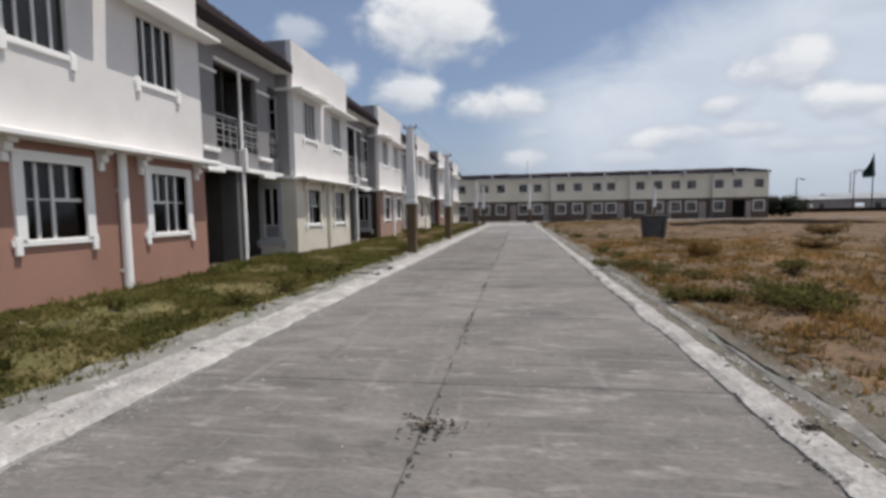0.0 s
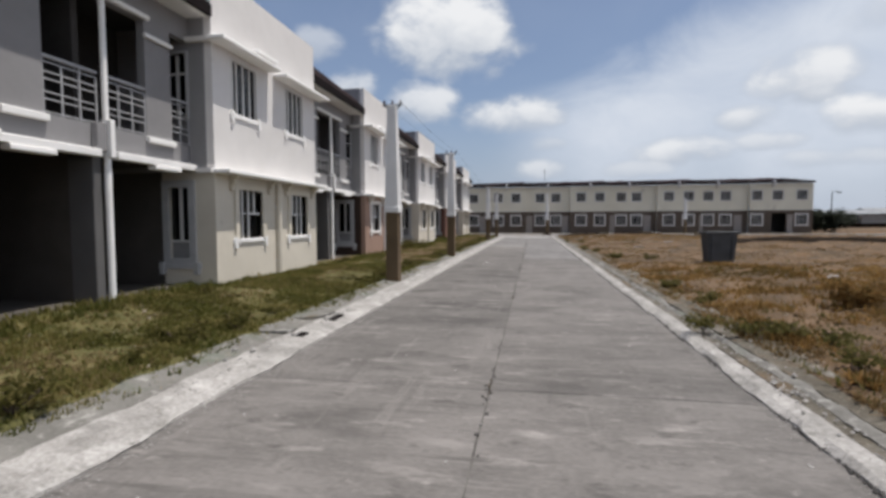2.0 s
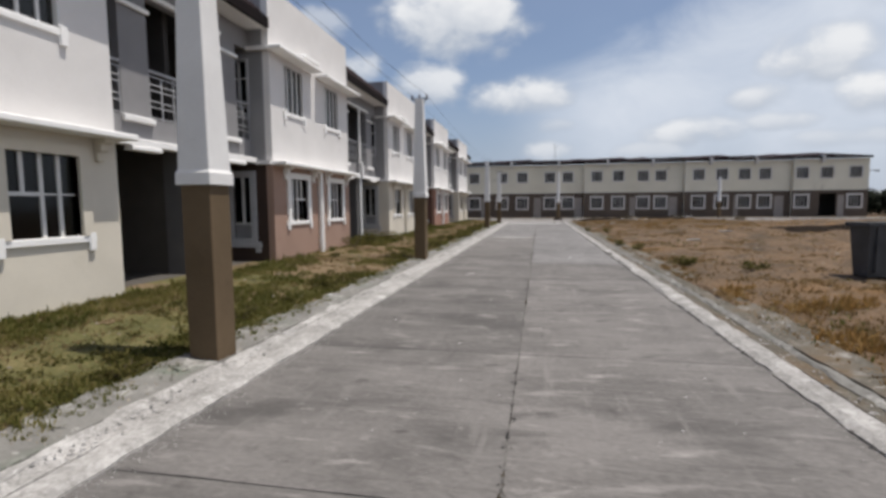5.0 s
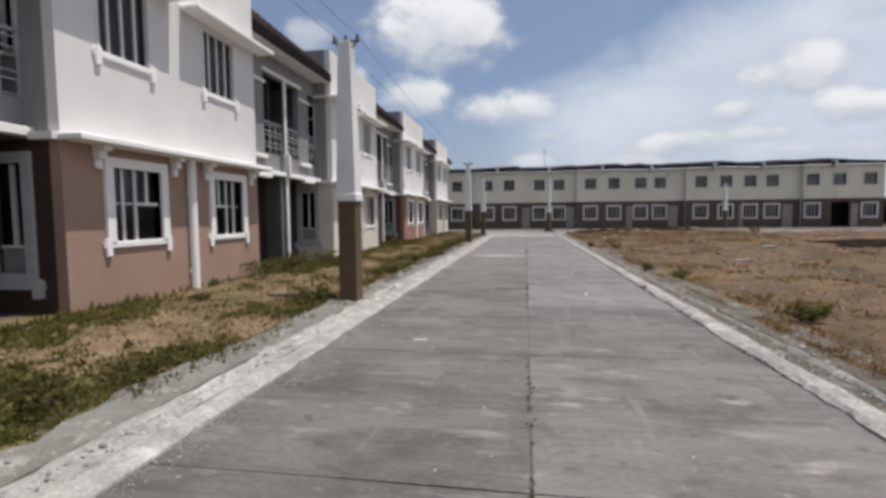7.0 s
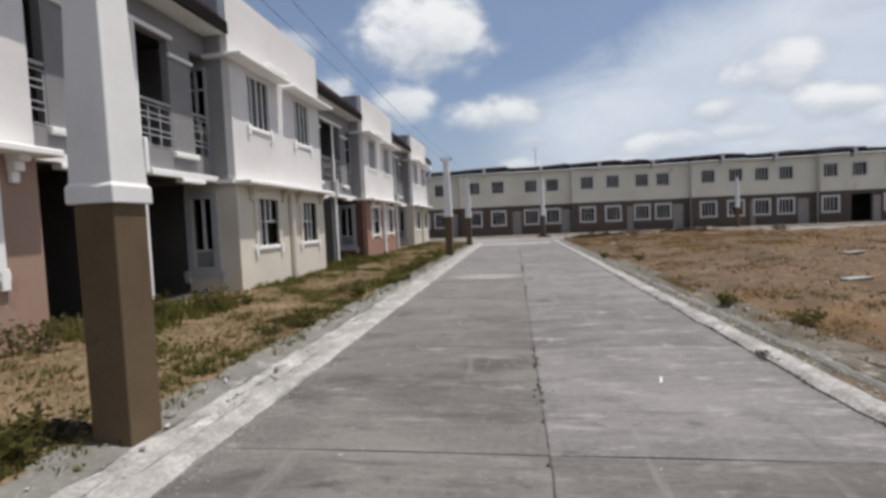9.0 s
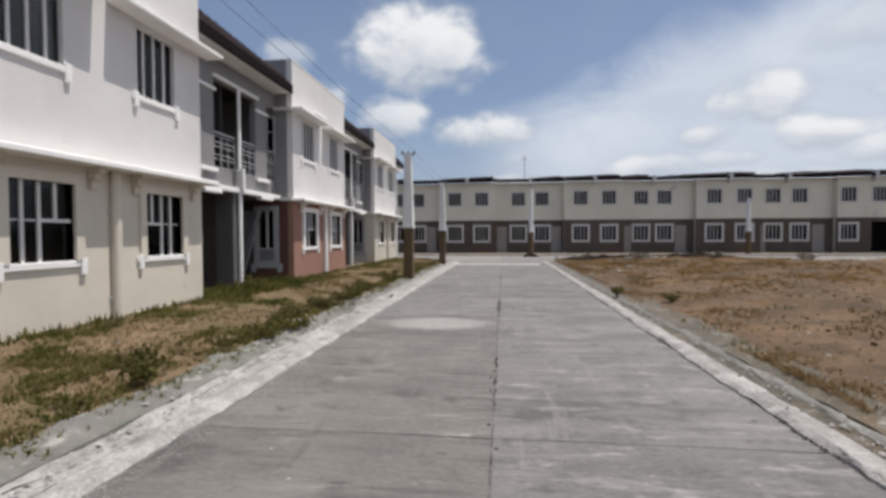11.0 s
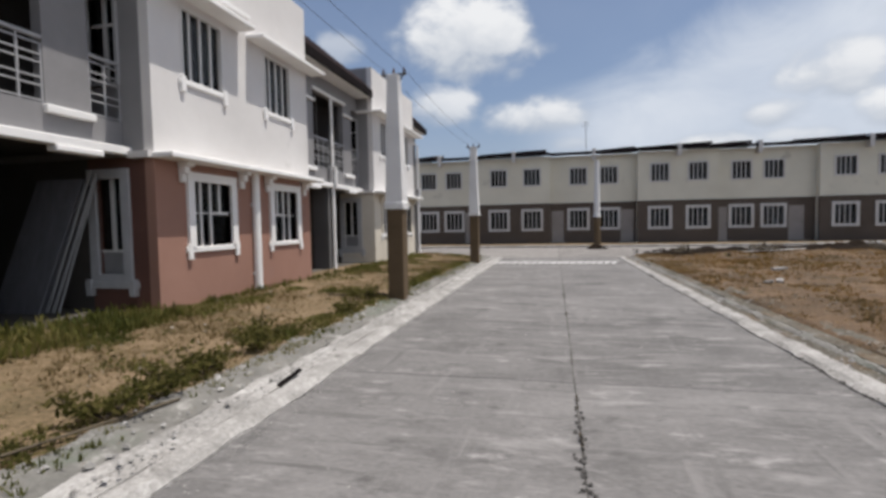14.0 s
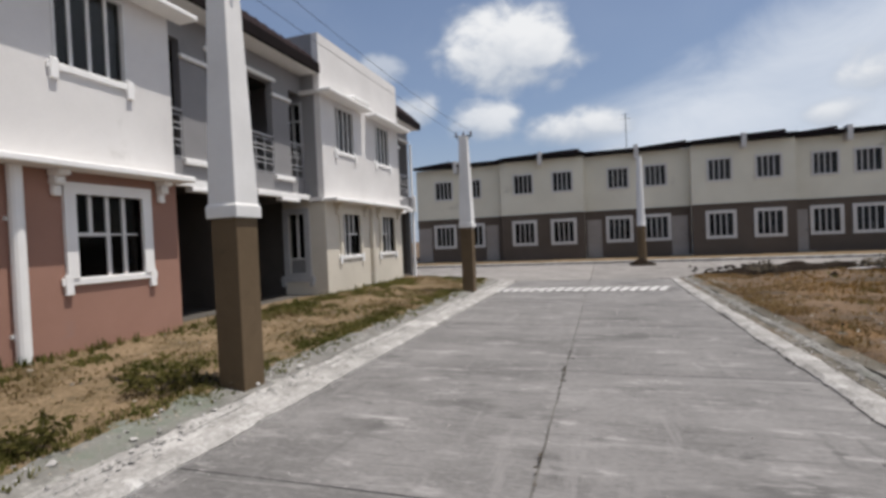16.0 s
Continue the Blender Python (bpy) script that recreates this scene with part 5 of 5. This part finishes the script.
blades("green_grass", grow(rnd, -7.0, VERGE_L, 0.5, 51, 64000, green_keep, (0.022, 0.062), (6, 10))
       + [(VERGE_L + abs(rnd.gauss(0, 0.09)), y, 0.085, rnd.uniform(0.02, 0.05), rnd.randint(4, 8)) for y in (rnd.uniform(0.5, 50) for _ in range(5200)) if patchy(1.5, y, 0.8, 90.0) + 0.3 * rnd.random() > 0.05], GREEN, "short rough green grass on the verge", 31, 0.9)
blades("dry_grass", grow(rnd, -7.0, VERGE_L - 0.03, 0.5, 51, 60000, straw_keep, (0.015, 0.05), (4, 7)), STRAW, "short dry straw-coloured grass on the verge", 32, 1.3)
blades("porch_grass", grow(rnd, -7.6, -6.85, 8.6, 12.4, 500, lambda x, y: 0.7, (0.06, 0.14), (5, 8)) + grow(rnd, -7.7, -6.2, 24.9, 27.4, 420, lambda x, y: 0.8, (0.06, 0.22), (5, 9))
       + grow(rnd, -7.6, -6.4, 33.1, 37.0, 900, lambda x, y: 0.7, (0.07, 0.18), (5, 8)) + grow(rnd, -6.98, -6.8, 4.3, 49, 1500, lambda x, y: 0.55, (0.05, 0.16), (4, 7)),
       GREEN, "taller green grass along the house walls and porches", 33)


def field_keep(x, y):
    bare = 0.55 if 20 < y < 42 else 0.0
    g = 0.5 + patchy(x, y, 0.75, 12.0) * 2.4 - bare * (1.0 if patchy(x, y, 0.2, 30.0) < 0.25 else 0.2)
    return min(max(g, 0.05), 1)


blades("field_grass", grow(rnd, VERGE_R, 11, 1, 50.3, 60000, field_keep, (0.02, 0.07), (5, 9), 1.6), RUSSET, "matted russet dry grass in the field", 34, 1.4)
blades("field_grass", grow(rnd, 9, 40, 6, 60, 22000, field_keep, (0.04, 0.12), (5, 8), 1.2), RUSSET, "matted russet dry grass in the field", 35, 1.4)
blades("tall_field_grass", grow(rnd, VERGE_R + 0.15, 8, 2, 19, 12000, lambda x, y: min(max(0.25 + patchy(x, y, 1.1, 52.0) * 2.6, 0), 1), (0.05, 0.13), (6, 10), 1.2), ORANGE, "rank russet dry grass in the field", 38, 1.2)
blades("tall_field_grass", grow(rnd, 2.0, 10, 38, 50, 6000, lambda x, y: min(max(0.35 + patchy(x, y, 0.5, 57.0) * 1.7, 0), 1), (0.03, 0.10), (6, 10)), ORANGE, "rank russet-coloured dry grass in the field", 39, 0.9)
blades("field_straw", grow(rnd, VERGE_R, 14, 1, 50.3, 26000, lambda x, y: field_keep(x + 40, y) * 0.6, (0.02, 0.06), (4, 8), 1.4), STRAW, "pale dry straw in the field", 36, 1.0)
blades("field_green", grow(rnd, VERGE_R, 12, 1, 50.3, 9000, lambda x, y: min(max(patchy(x, y, 0.5, 40.0) * 1.6 - 0.35 + 0.35 * (y < 18), 0), 0.8), (0.04, 0.12), (4, 7), 1.4), GREEN,
       "scattered green grass in the dry field", 37)


def creeping_weeds(name, spots, mat, label, seed):
    """Low leafy weeds: each spot (x, y, radius, height, count) is a loose rosette of small broad leaves."""
    rs = np.random.RandomState(seed)
    sp = np.array(spots)
    idx = np.repeat(np.arange(len(sp)), sp[:, 4].astype(int))
    n = len(idx)
    a, q = rs.uniform(0, 6.283, n), np.sqrt(rs.uniform(0, 1, n))
    x, y = sp[idx, 0] + np.cos(a) * q * sp[idx, 2], sp[idx, 1] + np.sin(a) * q * sp[idx, 2]
    g = np.array([ground_z(u, v) for u, v in zip(sp[:, 0], sp[:, 1])])[idx]
    z = g + 0.01 + sp[idx, 3] * rs.uniform(0, 1, n) * (1 - 0.6 * q)
    c = np.stack([x, y, z], 1)
    u = rs.normal(0, 1, (n, 3)) * (1, 1, 0.45)
    u /= np.linalg.norm(u, axis=1)[:, None]
    v = np.cross(u, rs.normal(0, 1, (n, 3)) * (0.5, 0.5, 1))
    v /= np.linalg.norm(v, axis=1)[:, None]
    s = rs.uniform(0.010, 0.026, n)[:, None]
    co = np.stack([c - u * s, c + v * s * 0.5, c + u * s, c - v * s * 0.5], 1).reshape(-1, 3)
    me = bpy.data.meshes.new(name)
    me.from_pydata(co.tolist(), [], np.arange(4 * n).reshape(-1, 4).tolist())
    me.materials.append(mat)
    return tagged(new(name, me), label, "weeds", kind="stuff")


def weed_spots(n, x0, x1, y0, y1, keep, seed):
    rn_ = random.Random(seed)
    out = []
    for _ in range(n):
        x, y = rn_.uniform(x0, x1), rn_.uniform(y0, y1)
        if rn_.random() < keep(x, y):
            out.append((x, y, rn_.uniform(0.04, 0.14), rn_.uniform(0.03, 0.11), rn_.randint(14, 34)))
    return out


creeping_weeds("verge_ground_weeds", weed_spots(5200, -6.9, VERGE_L - 0.02, 0.8, 50, lambda x, y: min(max(1.6 * patchy(x, y, 0.7, 71.0) + (0.30 if y < 16 else -0.18) + 0.55 * max(0, 1 - abs(x + 4.8) / 0.35), 0), 0.9), 91), LEAF,
               "low leafy green weeds creeping over the verge", 92)
creeping_weeds("field_ground_weeds", weed_spots(2400, VERGE_R + 0.05, 7.0, 1, 49, lambda x, y: min(max(1.5 * patchy(x, y, 0.6, 74.0) - 0.25 + 0.3 * (y < 14), 0), 0.6), 93), LEAF,
               "low leafy weeds scattered in the dry field", 94)


def shrub(name, x, y, r, h, n, mat, label, category, seed, leaf=0.05, group="", trunk=0.0):
    """Thin branching stems that carry many small leaves, with gaps and an uneven outline."""
    rn = random.Random(seed)
    z0 = 0.05 if trunk else 0.085 if VERGE_L < x < ROAD_L or ROAD_R < x < VERGE_R else ground_z(x, y)
    t = thing(name, (x, y, z0), label, category, group)
    bm = bmesh.new()
    tips = []
    if trunk:
        tube(bm, [(x, y, z0), (x + 0.1, y, z0 + trunk * 0.5), (x, y + 0.1, z0 + trunk)], [0.2, 0.16, 0.12], 7)
    for i in range(9 if not trunk else 12):
        a, q = rn.uniform(0, 6.283), rn.uniform(0.35, 1.0)
        s = Vector((x, y, z0 + trunk * 0.9))
        e = Vector((x + r * q * math.cos(a), y + r * q * math.sin(a), z0 + trunk + (h - trunk) * rn.uniform(0.35, 1.0)))
        m = (s + e) / 2 + Vector((0, 0, 0.05 * h))
        w = 0.004 + 0.012 * h
        tube(bm, [s, m, e], [w, w * 0.7, w * 0.3], 5)
        tips += [m, e, (m + e) / 2]
    part("stem", bm, BARK, t)
    verts, faces = [], []
    for _ in range(n):
        c = rn.choice(tips)
        p = Vector((rn.gauss(c.x, r * 0.20), rn.gauss(c.y, r * 0.20), max(z0 + 0.02, rn.gauss(c.z, h * 0.10))))
        u = Vector((rn.gauss(0, 1), rn.gauss(0, 1), rn.gauss(0, 0.7))).normalized()
        v = u.orthogonal().normalized()
        s = leaf * rn.uniform(0.5, 1.3)
        i = len(verts)
        verts += [p - u * s, p + v * s * 0.45, p + u * s, p - v * s * 0.45]
        faces.append((i, i + 1, i + 2, i + 3))
    me = bpy.data.meshes.new("leaves")
    me.from_pydata([tuple(q) for q in verts], [], faces)
    me.materials.append(mat)
    ob = new("crown", me)
    ob.parent = t
    ob.matrix_parent_inverse = Matrix.Translation(-t.location)
    return t


for i, (x, y, r, h) in enumerate(((2.05, 5.7, 0.46, 0.26), (2.5, 7.0, 0.5, 0.24), (2.2, 6.3, 0.4, 0.2), (3.6, 9.2, 0.4, 0.2), (1.35, 6.6, 0.3, 0.15))):
    shrub("weed_bush", x, y, r, h, 1000, LEAF, "low dusty green weed bush in the dry field", "weed", 50 + i, 0.035, "weed bushes in the field")
shrub("dry_bush", 3.25, 12.2, 0.46, 0.38, 1400, ORANGE, "dry orange bush in the field", "bush", 66, 0.04, "dry bushes in the field")
for i, (x, y, r) in enumerate(((1.35, 10.2, 0.28), (1.75, 10.0, 0.3), (1.4, 9.0, 0.3), (1.85, 8.7, 0.32), (1.3, 12.6, 0.2), (1.25, 14.4, 0.2), (1.45, 21.8, 0.22), (2.3, 20.9, 0.25), (1.5, 34.4, 0.2), (1.3, 26.0, 0.2), (0.62, 10.5, 0.2), (1.02, 10.2, 0.3), (1.4, 21.9, 0.3), (0.92, 6.6, 0.24), (0.95, 27.2, 0.2), (0.72, 35.4, 0.14))):
    shrub("edge_weed", x, y, r, 0.2, 260, LEAF, "low dusty weed clump along the gutter edge", "weed", 240 + i, 0.032, "weed clumps at the kerb")
for i, (x, y, r, h) in enumerate(((10.4, 20.6, 0.8, 0.5), (12.5, 17.5, 0.7, 0.36), (7.0, 15.0, 0.5, 0.28))):
    shrub("dry_bush", x, y, r, h, 1700, RUSSET, "dry russet bush in the field", "bush", 60 + i, 0.06, "dry bushes in the field")
rn = random.Random(77)
for i in range(30):
    y = rn.uniform(2, 34)
    x = rn.gauss(-4.85, 0.10) if i % 3 else rn.uniform(-6.8, -5.0)
    shrub("verge_weed", x, y, rn.uniform(0.10, 0.22), rn.uniform(0.08, 0.17), 130, LEAF, "small leafy dusty-green weed on the verge", "weed", 100 + i, 0.028, "weeds on the verge")
for i, (x, y) in enumerate(((-4.44, 31.12), (-4.60, 31.0), (-4.66, 34.4), (-4.76, 35.75), (-4.78, 31.75), (-4.56, 30.5), (-4.8, 33.0), (-4.9, 18.4), (-4.85, 9.6), (-4.95, 8.8), (-4.72, 6.9), (-4.78, 5.8), (-4.75, 15.35), (-4.80, 22.5), (-4.70, 37.9), (-4.95, 39.0), (-4.70, 34.0), (-4.75, 35.0), (-5.0, 36.2), (-4.66, 28.6), (-4.7, 26.2))):
    shrub("edge_weed", x, y, 0.26, 0.22, 320, LEAF, "leafy dusty weed clump at the edge of the verge", "weed", 180 + i, 0.032, "weed clumps at the kerb")
for i, (x, y) in enumerate(((-6.6, 25.4), (-6.9, 26.2), (-6.5, 27.0), (-6.7, 24.4), (-6.8, 34.5))):
    shrub("porch_weed", x, y, 0.3, 0.34, 300, LEAF, "leafy green weed clump before a porch", "weed", 140 + i, 0.035, "weed clumps before the porches")


for i, (x, y) in enumerate(((2.6, 50.2), (4.9, 49.7), (6.6, 50.6), (8.4, 50.0), (10.2, 50.8), (12.5, 50.2))):
    shrub("spoil_weed", x, y, 0.55, 0.32, 260, LITTER, "dead brown weed clump on the dug earth", "weed", 220 + i, 0.06, "weeds on the dug earth")


# ---------------- the distance ----------------
for i, (x, y, r, h) in enumerate(((30.6, 66, 1.9, 2.3), (32.6, 68, 1.8, 1.9), (29.6, 66, 1.3, 2.1))):
    shrub("dark_tree", x, y, r, h, 2200, DARKLEAF, "low dark bushy tree beyond the far houses", "tree", 160 + i, 0.22, "trees beyond the houses", trunk=0.2)


def shed(x, y, w, d, h, label):
    t = thing("shed", (x, y, 0.1), label, "shed", "sheds in the distance")
    f = Face((x - w / 2, y, 0), (1, 0, 0), (0, -1, 0))
    part("wall", wall_mesh(f, w, 0.0, h, 0.2, [(w * 0.3, w * 0.45, 0.1, h * 0.7), (w * 0.6, w * 0.7, h * 0.3, h * 0.7)]), SHEDWALL, t)
    for u in (0.0, w - 0.2):
        slab_part("wall", f, u, u + 0.2, -d, -0.2, 0.0, h, SHEDWALL, t)
    bm = bmesh.new()
    prof = [(0.6, h), (0.6, h + 0.12), (-d / 2, h + d * 0.16), (-d - 0.4, h + 0.12), (-d - 0.4, h)]
    ends = [[bm.verts.new(f.at(u, n, z)) for n, z in prof] for u in (-0.4, w + 0.4)]
    for i in range(5):
        j = (i + 1) % 5
        bm.faces.new((ends[0][i], ends[0][j], ends[1][j], ends[1][i]))
    bm.faces.new(ends[0][::-1])
    bm.faces.new(ends[1])
    bmesh.ops.recalc_face_normals(bm, faces=bm.faces[:])
    part("roof", bm, SHEDROOF, t, "dull grey metal roof")


shed(49, 110, 8, 6, 2.3, "long pale shed with a dull metal roof")
shed(59, 112, 8, 6, 2.5, "long pale shed with a dull metal roof")
shed(70, 114, 12, 8, 2.6, "long pale shed with a dull metal roof")
shed(86, 118, 14, 8, 2.6, "long pale shed with a dull metal roof")
shed(104, 120, 14, 8, 2.4, "long pale shed with a dull metal roof")
slab_part("boundary_wall", WORLD, 30, 130, 104, 104.3, 0.0, 0.85, SOILDARK, None)
tagged(bpy.data.objects["boundary_wall"], "low dark boundary wall beyond the field", "wall", kind="structure")


def mast(x, y, h, banner, label):
    t = thing("lamp_mast" if not banner else "flag_pole", (x, y, 0.1), label, "pole", "poles in the distance")
    bm = bmesh.new()
    tube(bm, [(x, y, 0.0), (x, y, h)], [0.14, 0.08], 7)
    part("mast", bm, METAL, t)
    if banner:
        bm = bmesh.new()
        n = 8
        a = [bm.verts.new((x + 0.1 + 0.3 * i / n, y, h - 4.6 * i / n)) for i in range(n + 1)]
        b = [bm.verts.new((x + 0.15 - 2.2 * math.sin(math.pi * min(i / n * 0.6 + 0.02, 1)) * (i / n) ** 0.6, y + 0.25 * math.sin(i * 1.3), h - 4.6 * i / n - 0.15)) for i in range(n + 1)]
        for i in range(n):
            bm.faces.new((a[i], a[i + 1], b[i + 1], b[i]))
        bmesh.ops.solidify(bm, geom=bm.faces[:], thickness=0.02)
        part("banner", bm, FLAG, t, "dark green banner")
    else:
        bm = bmesh.new()
        tube(bm, [(x, y, h - 0.2), (x + 0.5, y, h + 0.1), (x + 1.2, y, h)], 0.06, 6)
        part("arm", bm, METAL, t)
        slab_part("lamp_head", WORLD, x + 0.9, x + 1.5, y - 0.15, y + 0.15, h - 0.2, h, COLUMN, t)


mast(67.5, 109, 11.4, True, "tall pole with a dark green banner")
mast(64.8, 110, 8.2, False, "grey street lamp mast in the distance")
mast(54.4, 110, 6.8, False, "grey street lamp mast in the distance")
mast(76, 130, 9, False, "grey street lamp mast in the distance")


# ---------------- road, kerbs and aprons: pieces last ----------------
road = tagged(slab_part("road", WORLD, ROAD_L + 0.01, ROAD_R - 0.01, -12, CROSS0, -0.30, -0.022, JOINT, None), "weathered grey concrete road in two rows of slabs", "road", kind="structure")


def uneven_slab(x0, x1, y0, y1, seed):
    """A concrete slab with slightly worn, wandering edges."""
    rn = random.Random(seed)
    bm = bmesh.new()
    n, m = 4, 12
    grid = {}
    for j in range(m + 1):
        for i in range(n + 1):
            x, y = x0 + (x1 - x0) * i / n, y0 + (y1 - y0) * j / m
            if i in (0, n):
                x += rn.uniform(-0.005, 0.005) + (0.003 if i == 0 else -0.003)
            if j in (0, m):
                y += rn.uniform(-0.006, 0.002) * (1 if j else -1)
            grid[i, j] = bm.verts.new((x, y, 0.0 - (0.006 if i in (0, n) else 0.0025 if j in (0, m) else 0.0)))
    for j in range(m):
        for i in range(n):
            bm.faces.new((grid[i, j], grid[i + 1, j], grid[i + 1, j + 1], grid[i, j + 1]))
    rim = [grid[i, 0] for i in range(n + 1)] + [grid[n, j] for j in range(1, m + 1)] + [grid[i, m] for i in range(n - 1, -1, -1)] + [grid[0, j] for j in range(m - 1, 0, -1)]
    low = [bm.verts.new((v.co.x, v.co.y, -0.05)) for v in rim]
    for k in range(len(rim)):
        q = (k + 1) % len(rim)
        bm.faces.new((rim[k], low[k], low[q], rim[q]))
    bmesh.ops.recalc_face_normals(bm, faces=bm.faces[:])
    return bm


STEP = 3.0
CUTS = [5.85 + 2.433 * i for i in range(-5, 6)] + [20.45 + 2.52 * i for i in range(12)] + [CROSS0]
tagged(slab_part("joint_mortar", WORLD, ROAD_C - 0.024, ROAD_C + 0.024, -6, CROSS0, -0.02, -0.0085, JOINTFILL, None), "crumbling grey mortar in the joint between the road slabs", "road joint", kind="structure")
for k, (y, e) in enumerate(zip(CUTS, CUTS[1:])):
    part("road_slab", uneven_slab(ROAD_L, ROAD_C - 0.004, y + 0.003, e - 0.003, 200 + k), DAMPSLAB if 10 < y < 27 else SLAB if y < 32 else MIDSLAB, road)
    part("road_slab", uneven_slab(ROAD_C + 0.004, ROAD_R, y + 0.003, e - 0.003, 300 + k), SLAB if y < 22 else MIDSLAB, road)

cross = tagged(slab_part("cross_road", WORLD, -60, 90, CROSS0 + 0.02, CROSS1, -0.30, -0.045, JOINT, None), "pale concrete cross road before the far houses", "road", kind="structure")
for i in range(-6, 12):
    for j in range(2):
        x0 = i * 4.2 - 1.7
        y0 = CROSS0 + 0.02 + j * 4.0
        part("road_slab", uneven_slab(x0 + 0.01, x0 + 4.19, y0 + 0.01, y0 + 3.97, 400 + i * 2 + j), PALESLAB, cross)


def strip(name, prof, y0, y1, mat, parent, seed, jit):
    """A long cast strip with the given profile (x, z, raggedness), broken a little along its edges."""
    bm = bmesh.new()
    n = max(2, round((y1 - y0) / 0.12))
    rings = []
    for j in range(n + 1):
        y = y0 + (y1 - y0) * j / n
        ring = []
        for q, (x, z, r) in enumerate(prof):
            d = noise.noise(Vector((y * 1.1, q * 3.1, seed))) * 0.7 + noise.noise(Vector((y * 5.0, q * 3.1, seed + 5))) * 0.5
            ring.append(bm.verts.new((x + jit * r * d, y, z + 0.22 * jit * r * noise.noise(Vector((y * 3.3, q * 5.0, seed + 9))))))
        rings.append(ring)
    for a, b in zip(rings, rings[1:]):
        for q in range(len(prof) - 1):
            bm.faces.new((a[q], b[q], b[q + 1], a[q + 1]))
    bm.faces.new(rings[0])
    bm.faces.new(rings[-1])
    bmesh.ops.recalc_face_normals(bm, faces=bm.faces[:])
    return part(name, bm, mat, parent)


def kerb(side, seed):
    s = -1 if side == "left" else 1
    e = ROAD_L if side == "left" else ROAD_R
    root = tagged(slab_part("kerb_bed", WORLD, *sorted((e, e + s * 0.86)), -12, CROSS0 - 0.4, -0.3, -0.03, KERBG, None), "crumbling concrete kerb and gutter strip", "kerb", kind="structure")
    y = 3.2 - 4 * STEP
    k = 0
    while y < CROSS0 - 0.9:
        q = min(y + STEP, CROSS0 - 0.4)
        if s < 0 and y < 12:
            strip("kerb_stone", [(e - s * 0.015, -0.06, 0), (e - s * 0.012, 0.012, 2.4), (e + s * 0.10, 0.044, 1.2), (e + s * 0.26, 0.056, 1.0), (e + s * 0.40, 0.066, 2.4), (e + s * 0.43, -0.06, 0)],
                  y, q, KERBW, root, seed, 0.03)
            strip("gutter_strip", [(e + s * 0.36, -0.06, 0), (e + s * 0.38, 0.058, 0.6), (e + s * 0.50, 0.070, 1.0), (e + s * 0.62, 0.088, 1.0), (e + s * 0.78, 0.105, 2.6), (e + s * 0.84, -0.06, 0)],
                  y, q, KERBG, root, seed + 40, 0.06)
            y, k = q, k + 1
            continue
        strip("kerb_stone", [(e - s * 0.015, -0.06, 0), (e - s * 0.012, 0.010, 2.4), (e + s * 0.05, 0.038, 1.2), (e + s * 0.17, 0.046, 1.4), (e + s * 0.20, 0.033, 1.2), (e + s * 0.215, -0.06, 0)],
              y, q, KERBW, root, seed, 0.03)
        strip("gutter_strip", [(e + s * 0.20, -0.06, 0), (e + s * 0.21, 0.030, 0.4), (e + s * 0.27, 0.034, 0.9), (e + s * 0.33, 0.05, 0.6), (e + s * 0.335, -0.06, 0)],
              y, q, KERBW if s < 0 else SOILED, root, seed + 20, 0.04)
        strip("kerb_lip", [(e + s * 0.30, -0.06, 0), (e + s * 0.315, 0.050, 1.4), (e + s * 0.36, 0.066, 1.6), (e + s * 0.41, 0.066, 2.2), (e + s * 0.43, -0.06, 0)],
              y, q, KERBW if s < 0 else KERBG, root, seed + 30, 0.04)
        strip("gutter_strip", [(e + s * 0.40, -0.06, 0), (e + s * 0.42, 0.066, 0.6), (e + s * 0.50, 0.072, 1.0), (e + s * 0.62, 0.088, 1.0), (e + s * 0.78, 0.105, 2.6), (e + s * 0.84, -0.06, 0)],
              y, q, KERBG if s < 0 else SOILED, root, seed + 40, 0.06)
        y, k = q, k + 1


kerb("left", 3.0)
kerb("right", 7.0)
for x0, x1, yy in ((-40, VERGE_L, CROSS0 - 0.3), (VERGE_R, 60, CROSS0 - 0.3)):
    tagged(slab_part("cross_kerb", WORLD, x0, x1, yy, yy + 0.28, -0.2, 0.10, KERBW, None, bevel=0.03), "pale kerb along the cross road", "kerb", kind="structure")
tagged(slab_part("apron", WORLD, -40, 45, CROSS1 + 0.02, FAR_Y - 0.1, -0.2, 0.06, VERGE, None), "dusty brown earth strip before the far houses", "pavement", kind="structure")
tagged(slab_part("cross_kerb", WORLD, -40, 45, CROSS1 - 0.2, CROSS1 + 0.01, -0.2, 0.11, KERBW, None, bevel=0.03), "pale kerb along the cross road", "kerb", kind="structure")
